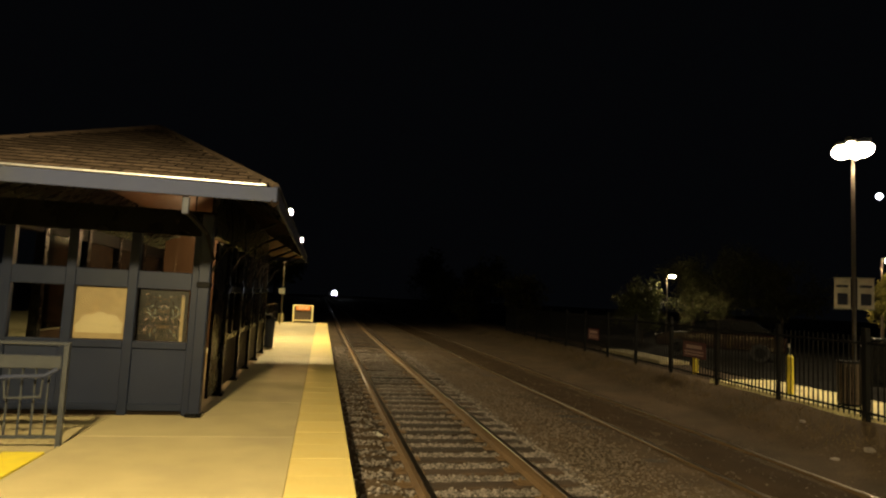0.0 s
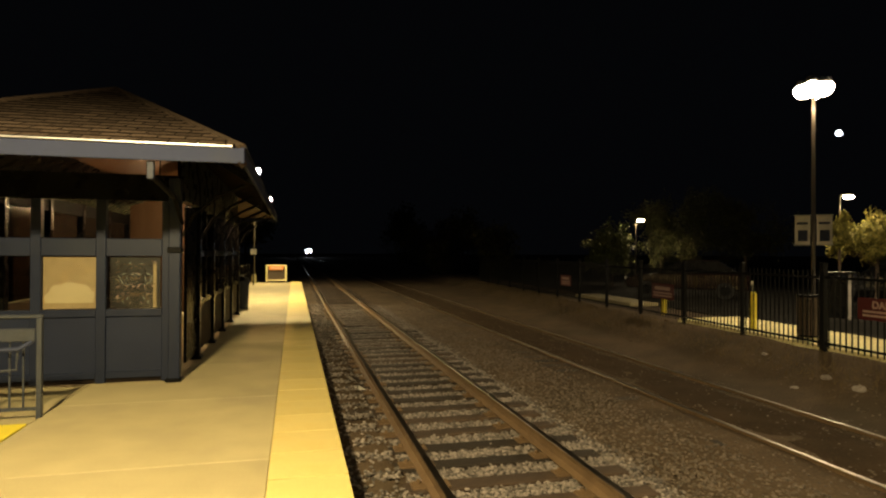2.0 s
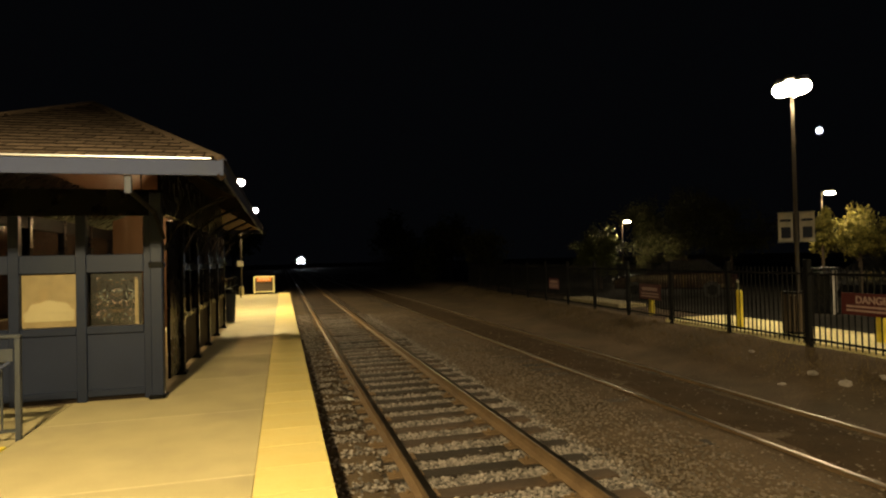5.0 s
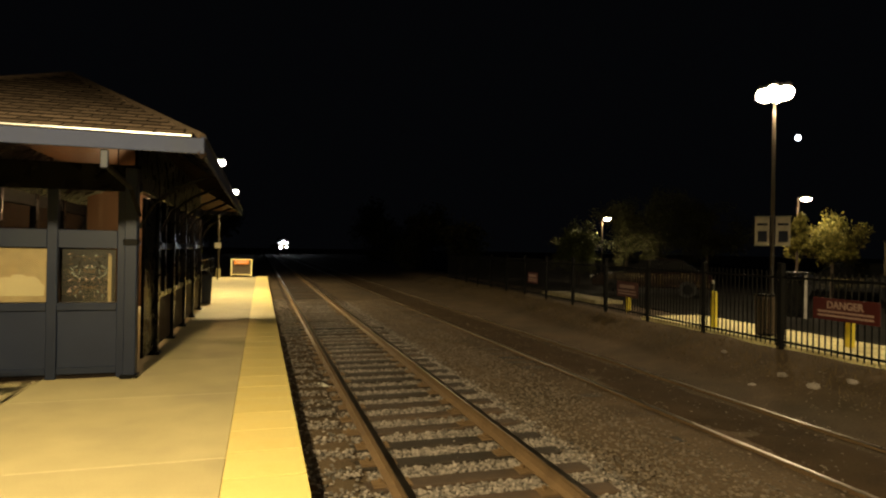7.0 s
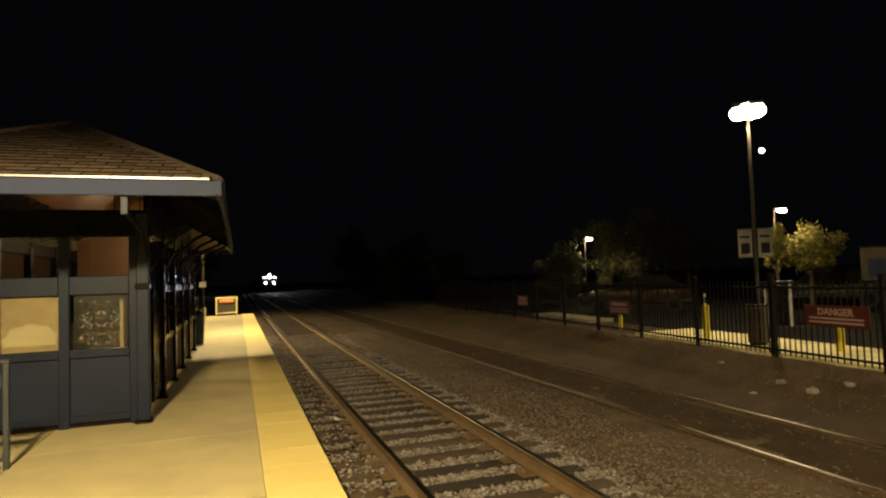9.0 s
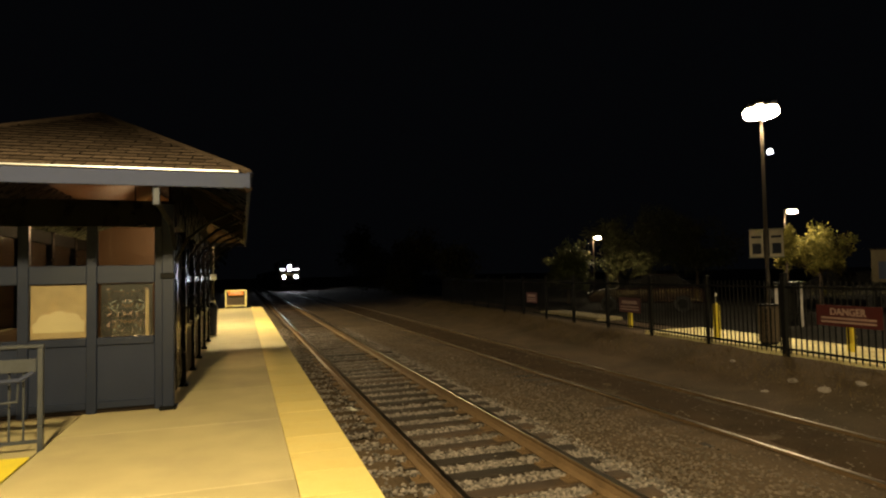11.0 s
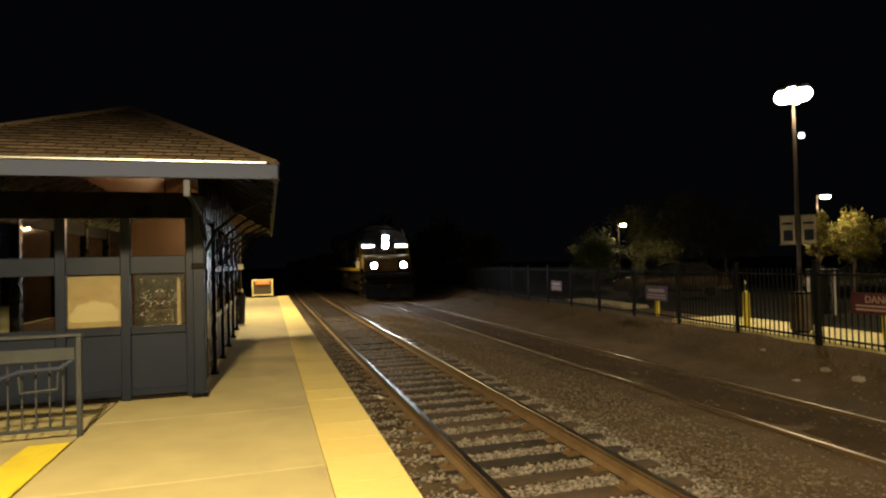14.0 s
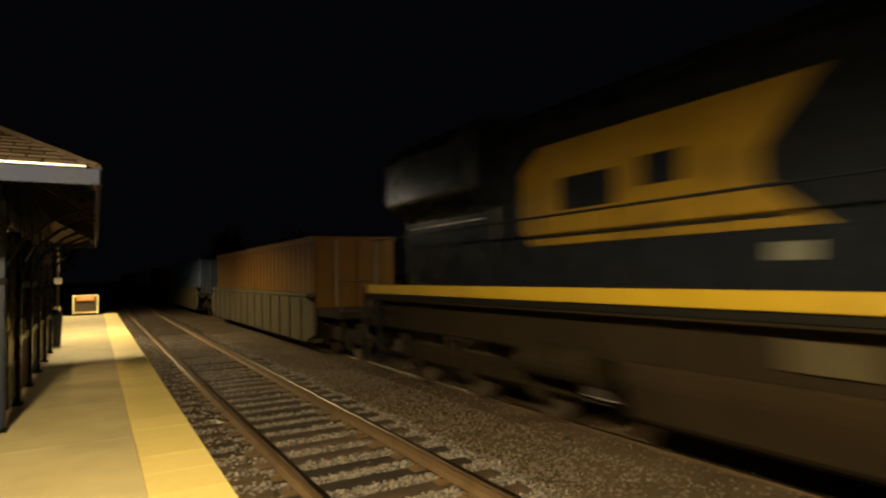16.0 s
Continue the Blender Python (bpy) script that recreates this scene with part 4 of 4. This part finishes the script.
        for y in (-0.80, 0.80):
            w = part("wheel", tube((x, y - 0.10, 0.32), (x, y + 0.10, 0.32), 0.32, n=20), "tyre", t)
            part("rim", tube((x, y - 0.107, 0.32), (x, y + 0.107, 0.32), 0.19, n=14), "dark_steel_and_shade", w)
    for y in (-0.6, 0.6):
        part("headlight", box((2.2, y - 0.18, 0.66), (2.262, y + 0.18, 0.78), 0.02), "white_paint", t)
        part("tail_lamp", box((-2.262, y - 0.16, 0.70), (-2.2, y + 0.16, 0.82), 0.02), "red_sign", t)


parked_car("dark red car parked in the lot", pose(15.0, 20.9, LOT + 0.004, 0, 0, 140), "car_dark")
parked_car("dark silver car parked in the lot", pose(21.6, 17.9, LOT + 0.004, 0, 0, 130), "car_silver")

kiosk = thing("pay_kiosk", "small white framed pay kiosk in the lot", "kiosk", pose(14.15, 13.3, LOT, 0, 0, 40))
for x in (-0.36, 0.36):
    for y in (-0.3, 0.3):
        part("post", box((x - 0.04, y - 0.04, 0), (x + 0.04, y + 0.04, 1.18), 0.008), "banner_cloth", kiosk)
for z in (0.55, 0.86):
    part("crossbar", box((-0.32, -0.325, z), (0.32, -0.285, z + 0.05), 0.006), "banner_cloth", kiosk)
part("roof", box((-0.46, -0.4, 1.18), (0.46, 0.4, 1.25), 0.02), "dark_steel_and_shade", kiosk)
part("machine", box((-0.25, -0.2, 0), (0.25, 0.2, 1.12), 0.02), "dark_steel_and_shade", kiosk)
part("screen", box((-0.16, -0.215, 0.68), (0.16, -0.201, 0.84)), "poster_dark", kiosk)
board = thing("notice_board", "grey notice board on two posts in the lot", "sign", pose(18.3, 12.9, LOT, 0, 0, -54))
for x in (-0.72, 0.72):
    part("post", box((x - 0.04, 0.012, 0), (x + 0.04, 0.09, 2.2), 0.006), "dark_steel_and_shade", board)
part("panel", box((-0.80, -0.015, 1.15), (0.80, 0.010, 2.15), 0.006), "well_grey", board)
for lo, hi in (((-0.84, -0.03, 2.15), (0.84, 0.02, 2.21)), ((-0.84, -0.03, 1.09), (0.84, 0.02, 1.15))):
    part("frame", box(lo, hi, 0.006), "dark_steel_and_shade", board)
part("printed_area", box((-0.62, -0.020, 1.25), (0.15, -0.0165, 1.80)), "frame_paint", board)
bin2 = thing("slatted_bin", "brown slatted litter bin behind the fence", "bin", pose(fence_x(10.0) + 0.75, 9.95, LOT + 0.062))
for i in range(16):
    a = i * math.tau / 16
    part("slat", box((-0.028, -0.012, 0.05), (0.028, 0.012, 0.80), 0.003), "bark", bin2).matrix_basis = pose(0.19 * math.cos(a), 0.19 * math.sin(a), 0, 0, 0, math.degrees(a) + 90)
part("liner", tube((0, 0, 0.0), (0, 0, 0.76), 0.17, n=16), "dark_steel_and_shade", bin2)
part("rim", tube((0, 0, 0.80), (0, 0, 0.84), 0.21, n=20), "dark_steel_and_shade", bin2)

# ---------------------------------------------------------------- train


def wheelset(parent, y, r=0.5):
    for s in (-1, 1):
        w = part("wheel", tube((s * 0.70, y, r), (s * 0.83, y, r), r, n=24), "wheel", parent)
        part("hub", tube((s * 0.80, y, r), (s * 0.95, y, r), 0.16, n=12), "underframe", w)


def bogie(parent, y, axles, r=0.5):
    b = part("bogie", box((-1.06, y - axles[-1] - 0.75, 0.42), (-0.93, y + axles[-1] + 0.75, 0.78), 0.05), "underframe", parent, "dusty cast wheel frame")
    part("side_frame", box((0.93, y - axles[-1] - 0.75, 0.42), (1.06, y + axles[-1] + 0.75, 0.78), 0.05), "underframe", b)
    for a in axles:
        for s in ((-1, 1) if a else (1,)):
            wheelset(b, y + s * a, r)
            for x in (-1.12, 1.0):
                part("axle_box", box((x, y + s * a - 0.2, r - 0.2), (x + 0.12, y + s * a + 0.2, r + 0.2), 0.04), "underframe", b)
                part("spring", tube((x + 0.06, y + s * a + 0.42, 0.5), (x + 0.06, y + s * a + 0.42, 0.95), 0.10, n=12), "underframe", b)
    return b


def ring(x, y0, y1, z, r):
    bm = bmesh.new()
    bmesh.ops.create_cone(bm, cap_ends=False, segments=20, radius1=r, radius2=r, depth=y1 - y0, matrix=pose(x, (y0 + y1) / 2, z, 90))
    return thick(bm, 0.012)


def build_locomotive():
    t = thing("locomotive", "dark navy diesel locomotive with yellow stripe and cab", "locomotive")
    # frame, walkway stripe, tank
    part("frame", box((-1.30, 0.5, 1.05), (1.30, 20.6, 1.62), 0.03), "underframe", t, "dusty brown frame")
    for s in (-1, 1):
        part("sill_stripe", box((s * 1.55 - 0.03, 1.1, 1.76), (s * 1.55 + 0.03, 20.2, 1.94), 0.01), "stripe_yellow", t, "yellow walkway stripe")
        # black strip stands in for the shade below the walkway stripe
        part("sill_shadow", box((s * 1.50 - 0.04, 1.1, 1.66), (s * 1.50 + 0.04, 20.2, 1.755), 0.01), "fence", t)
        for i in range(13):
            y = 4.2 + 1.28 * i
            part("stanchion", tube((s * 1.52, y, 1.86), (s * 1.52, y, 2.86), 0.016, n=6), "navy", t)
        part("handrail", tube((s * 1.52, 4.1, 2.86), (s * 1.52, 19.9, 2.86), 0.018, n=6), "navy", t)
        # side steps
        for y0 in (0.35, 19.7):
            st = part("step_frame", box((s * 1.50 - 0.05, y0, 0.35), (s * 1.50 + 0.05, y0 + 0.05, 1.9), 0.008), "navy", t)
            for k in range(4):
                part("step", box((s * 1.38 - 0.14, y0 + 0.03, 0.40 + 0.34 * k), (s * 1.38 + 0.17, y0 + 0.72, 0.42 + 0.34 * k), 0.004), "underframe", st)
                if y0 < 1:
                    part("nosing", box((s * 1.56 - 0.012, y0 + 0.03, 0.405 + 0.34 * k), (s * 1.56 + 0.012, y0 + 0.72, 0.43 + 0.34 * k), 0.003), "loco_yellow", st, "yellow step edge")
            part("step_side", box((s * 1.50 - 0.05, y0 + 0.70, 0.35), (s * 1.50 + 0.05, y0 + 0.75, 1.9), 0.008), "navy", st)
        # cab side
        part("cab_flank", box((s * 1.492 - 0.010, 1.44, 1.72), (s * 1.492 + 0.010, 1.60, 3.40), 0.004), "loco_yellow", t, "yellow painted cab corner")
        part("cab_window", box((s * 1.50 - 0.014, 2.15, 2.62), (s * 1.50 + 0.014, 3.25, 3.12), 0.004), "poster_dark", t)
        part("cab_panel", box((s * 1.50 - 0.016, 1.62, 1.93), (s * 1.50 + 0.016, 2.94, 2.34), 0.004), "cream", t, "cream panel below the cab window")
        nb = part("number_panel", box((s * 1.50 - 0.016, 2.22, 2.37), (s * 1.50 + 0.016, 2.90, 2.56), 0.004), "cream", t)
        for k in range(4):
            part("number_bar", box((s * 1.515 - 0.01, 2.27 + 0.155 * k, 2.40), (s * 1.515 + 0.01, 2.37 + 0.155 * k, 2.53)), "navy", nb)
    part("walkway", box((-1.52, 0.9, 1.62), (1.52, 20.25, 1.70), 0.01), "underframe", t)
    part("fuel_tank", prism([(-1.42, 0.9), (-1.30, 0.45), (-0.9, 0.28), (0.9, 0.28), (1.30, 0.45), (1.42, 0.9), (1.42, 1.1), (-1.42, 1.1)], "y", 7.2, 13.2, 0.04), "tank_dust", t, "dusty brown fuel tank")
    for y, r in ((13.9, 0.24), (14.7, 0.24)):
        part("air_tank", tube((-1.28, y - 0.36, 0.95), (-1.28, y + 0.36, 0.95), r, n=18), "underframe", t)
    part("data_plate", box((-1.345, 10.55, 1.22), (-1.302, 11.35, 1.50), 0.008), "well_grey", t, "pale dusty plate")
    part("filter_box", box((-1.40, 8.95, 1.16), (-1.302, 10.20, 1.58), 0.03), "well_grey", t, "dusty box on the frame")
    for y in (7.3, 8.0, 12.0, 12.7):
        part("frame_rib", box((-1.36, y, 1.08), (-1.302, y + 0.07, 1.60), 0.01), "underframe", t)
    for y in (7.15, 9.1, 11.1, 13.1):
        part("tank_strap", box((-1.44, y, 0.88), (-1.405, y + 0.12, 1.12), 0.006), "underframe", t)
    bogie(t, 4.4, (0.0, 1.9), 0.52)
    bogie(t, 17.0, (0.0, 1.9), 0.52)
    # pilot, nose and cab
    part("pilot", prism([(-1.5, 1.0), (-1.35, 0.12), (1.35, 0.12), (1.5, 1.0)], "y", 0.18, 0.34, 0.03), "navy", t, "dark plough plate")
    part("anticlimber", box((-1.5, 0.0, 1.34), (1.5, 0.42, 1.62), 0.04), "navy", t)
    part("porch", box((-1.5, 0.42, 1.5), (1.5, 1.4, 1.64), 0.02), "navy", t)
    part("coupler", box((-0.16, -0.35, 0.72), (0.16, 0.5, 1.0), 0.05), "underframe", t)
    part("nose", prism([(0.75, 1.64), (1.45, 1.64), (1.45, 2.72), (1.22, 2.70), (1.02, 2.63), (0.86, 2.50), (0.77, 2.28)], "x", -1.45, 1.45, 0.08), "loco_yellow", t, "yellow blunt nose")
    cab = part("cab", prism([(-1.48, 1.70), (-1.48, 3.55), (-1.15, 4.06), (-0.5, 4.25), (0.5, 4.25), (1.15, 4.06), (1.48, 3.55), (1.48, 1.70)], "y", 1.46, 3.75, 0.05), "navy", t, "navy cab with a yellow front")
    part("cab_front", prism([(-1.46, 1.70), (-1.46, 3.12), (1.46, 3.12), (1.46, 1.70)], "y", 1.42, 1.455), "loco_yellow", cab, "yellow cab front")
    part("cab_roof", prism([(-1.50, 3.59), (-1.16, 4.12), (-0.5, 4.31), (0.5, 4.31), (1.16, 4.12), (1.50, 3.59), (1.16, 4.065), (0.5, 4.255), (-0.5, 4.255), (-1.16, 4.065)], "y", 1.36, 3.8), "navy", cab)
    for x0, x1 in ((-1.25, -0.68), (-0.58, -0.04), (0.04, 0.58), (0.68, 1.25)):
        part("windscreen", box((x0, 1.385, 2.74), (x1, 1.43, 3.08), 0.02), "poster_dark", cab)
    for s in (-1, 1):
        part("number_board", box((s * 1.0 - 0.36, 1.36, 3.13), (s * 1.0 + 0.36, 1.415, 3.29), 0.02), "lens_board", cab, "glowing white number board")
        lampbox = part("ditch_light", box((s * 0.86 - 0.29, 0.30, 1.78), (s * 0.86 + 0.29, 0.55, 2.34), 0.04), "navy", t)
        # lens wider than the real one, its glare put into the size
        part("lens", tube((s * 0.86, 0.288, 2.06), (s * 0.86, 0.298, 2.06), 0.18, n=20), "lens_cool", lampbox, "glowing ditch light lens, enlarged for its glare")
        part("visor", ring(s * 0.86, 0.16, 0.30, 2.06, 0.195), "navy", lampbox, "dark tubular visor")
    hl = part("headlight", box((-0.30, 1.30, 3.04), (0.30, 1.43, 3.86), 0.06), "navy", cab)
    for s in (-1, 1):
        # both headlight lenses oversized so the glowing disc includes their glare
        part("lens", tube((0, 1.288, 3.45 + s * 0.205), (0, 1.298, 3.45 + s * 0.205), 0.19, n=22), "lens_cool", hl, "glowing headlight lens, enlarged for its glare")
    for s in (-1, 1):
        part("visor", ring(0, 1.18, 1.30, 3.45 + s * 0.205, 0.20), "navy", hl, "dark tubular visor")
    part("horn", tube((0.5, 3.0, 4.35), (0.5, 2.5, 4.40), 0.03, 0.09, 10), "underframe", t)
    # hood
    hood = part("hood", prism([(-0.95, 1.68), (-0.95, 4.25), (-0.72, 4.62), (0.72, 4.62), (0.95, 4.25), (0.95, 1.68)], "y", 3.72, 16.2, 0.03), "navy", t, "dark navy engine hood")
    rad = part("radiator", prism([(-1.0, 1.68), (-1.0, 3.2), (-1.45, 3.5), (-1.45, 4.4), (-1.2, 4.68), (1.2, 4.68), (1.45, 4.4), (1.45, 3.5), (1.0, 3.2), (1.0, 1.68)], "y", 16.2, 19.4, 0.04), "navy", t, "winged radiator section")
    for s in (-1, 1):
        for k in range(16):
            part("hood_door", box((s * 0.955 - 0.012, 3.95 + 0.74 * k, 1.8), (s * 0.955 + 0.012, 4.62 + 0.74 * k, 2.50), 0.006), "navy", hood)
        # yellow emblem panel, drawn as plain shapes
        emb = part("emblem", prism([(11.15, 2.52), (15.3, 2.52), (15.55, 2.75), (15.55, 3.65), (15.1, 3.96), (11.15, 3.96), (11.75, 3.3), (11.75, 3.0)], "x", s * 0.955 - 0.008, s * 0.955 + 0.008), "loco_yellow", hood, "large yellow emblem")
        for y0, y1, z0, z1 in ((13.65, 14.65, 2.99, 3.44), (12.65, 13.2, 3.14, 3.5)):
            part("emblem_hole", box((s * 0.968 - 0.004, y0, z0), (s * 0.968 + 0.004, y1, z1), 0.0), "navy", emb)
        for z in (2.62, 2.92):
            part("emblem_line", box((s * 0.968 - 0.004, 11.4, z), (s * 0.968 + 0.004, 15.5, z + 0.035)), "navy", emb)
        part("flag_line", box((s * 0.962 - 0.006, 3.95, 3.0), (s * 0.962 + 0.006, 5.65, 3.13)), "loco_yellow", hood, "yellow underline")
        part("flag_line", box((s * 0.962 - 0.006, 3.95, 3.74), (s * 0.962 + 0.006, 5.5, 3.80)), "loco_yellow", hood, "yellow line")
        for k in range(7):
            part("flag_bar", box((s * 0.962 - 0.005, 4.05 + 0.21 * k, 3.22), (s * 0.962 + 0.005, 4.19 + 0.21 * k, 3.62 - 0.12 * (k % 2))), "loco_yellow", hood)
        for k in range(4):
            part("side_vent", box((s * 0.962 - 0.006, 6.1 + 1.15 * k, 3.45), (s * 0.962 + 0.006, 6.95 + 1.15 * k, 3.82), 0.004), "underframe", hood)
        part("grille", box((s * 1.45 - 0.02, 16.5, 3.55), (s * 1.45 + 0.02, 19.1, 4.05)), "navy", rad)
        part("white_plate", box((s * 0.968 - 0.012, 6.95, 2.16), (s * 0.968 + 0.012, 7.75, 2.32)), "cream", hood)
        # pale metal patch imitates the blurred lamp reflection in the hood enamel
        part("hood_reflection", box((s * 0.975 - 0.012, 11.28, 2.20), (s * 0.975 + 0.012, 11.62, 2.38), 0.008), "galv", hood, "pale plate standing in for a lamp's reflection on the hood")
        for k in range(6):
            part("grab_iron", tube((s * 1.0, 16.6 + 0.45 * k, 3.05), (s * 1.0, 16.9 + 0.45 * k, 3.05), 0.014, n=6), "white_paint", rad)
    for y in (6.0, 8.2):
        part("roof_box", box((-0.5, y, 4.6), (0.5, y + 1.4, 4.75), 0.05), "navy", hood)
    part("rear_coupler", box((-0.14, 20.5, 0.74), (0.14, 21.4, 0.98), 0.04), "underframe", t)
    return t


CAR = 21.6


def build_well_car():
    t = thing("well_car", "dusty grey container well car", "freight car", group="train of well cars")
    for s in (-1, 1):
        side = part("side", prism([(2.2, 0.55), (3.0, 0.28), (18.0, 0.28), (18.8, 0.55), (18.8, 1.32), (18.0, 1.58), (3.0, 1.58), (2.2, 1.32)], "x", s * 1.40 - 0.05, s * 1.40 + 0.05, 0.02), "well_grey", t)
        part("top_sill", box((s * 1.40 - 0.10, 2.6, 1.56), (s * 1.40 + 0.10, 18.4, 1.68), 0.02), "well_grey", side)
        for k in range(13):
            part("rib", box((s * 1.46 - 0.03, 3.3 + 1.18 * k, 0.32), (s * 1.46 + 0.03, 3.42 + 1.18 * k, 1.54), 0.01), "well_grey", side)
    part("floor", box((-1.35, 2.6, 0.28), (1.35, 18.4, 0.40), 0.01), "well_grey", t)
    for y0, y1 in ((0.4, 2.7), (18.3, 20.6)):
        part("end_platform", box((-1.35, y0, 1.05), (1.35, y1, 1.25), 0.03), "underframe", t)
    for y in (0.5, 20.45):
        part("end_rail", pipe([(-1.3, y, 1.25), (-1.3, y, 2.0), (-0.5, y, 2.0), (-0.5, y, 1.25)], 0.025), "well_grey", t)
    for y in (1.4, 19.6):
        bogie(t, y, (0.9,), 0.46)
    part("coupler", box((-0.12, -0.5, 0.76), (0.12, 0.6, 0.98), 0.04), "underframe", t)
    return t


def build_container(mat, label):
    t = thing("container", label, "container", group="containers on the train")
    body = part("box_body", box((-1.24, 2.75, 0.42), (1.24, 18.3, 3.28), 0.03), mat, t)
    for s in (-1, 1):
        for k in range(30):
            part("corrugation", box((s * 1.25 - 0.018, 3.0 + 0.51 * k, 0.6), (s * 1.25 + 0.018, 3.24 + 0.51 * k, 3.12), 0.012), mat, body)
        part("top_rail", box((s * 1.25 - 0.03, 2.75, 3.14), (s * 1.25 + 0.03, 18.3, 3.29), 0.01), mat, body)
    for y in (2.74, 18.31):
        for x in (-0.62, 0.62):
            part("door_leaf", box((x - 0.58, y - 0.02, 0.55), (x + 0.58, y + 0.02, 3.15), 0.01), mat, body)
            part("lock_rod", tube((x, y - 0.04, 0.55), (x, y - 0.04, 3.15), 0.02, n=6), "galv", body)
    return t


locomotive = build_locomotive()
first_car = build_well_car()
cars = [first_car] + [copy_thing(first_car, Matrix()) for _ in range(6)]
orange_box = build_container("container_orange", "orange-yellow ribbed shipping container in a well car")
grey_box = build_container("container_grey", "pale grey ribbed shipping container in a well car")
blue_box = build_container("container_blue", "dark blue ribbed shipping container in a well car")
boxes = [orange_box, blue_box, copy_thing(orange_box, Matrix()), grey_box, copy_thing(grey_box, Matrix()), copy_thing(orange_box, Matrix()), copy_thing(blue_box, Matrix())]

# front of the locomotive along the far track: seconds, metres
TRAIN = [(0.0, 300.0), (3.0, 247.0), (5.5, 200.0), (7.0, 172.0), (8.5, 141.0), (10.0, 112.0), (11.0, 92.0), (12.5, 62.0), (13.5, 43.2), (14.0, 34.0), (14.5, 24.8), (15.0, 14.4), (15.4, 5.2), (15.5, 3.0), (16.0, -8.2)]


def motions():
    walk(locomotive, [(t, pose(TRACK_2, y, RAIL_2)) for t, y in TRAIN])
    for k, (car, load) in enumerate(zip(cars, boxes)):
        for ob in (car, load):
            walk(ob, [(t, pose(TRACK_2, y + 22.0 + CAR * k, RAIL_2)) for t, y in TRAIN])


motions()
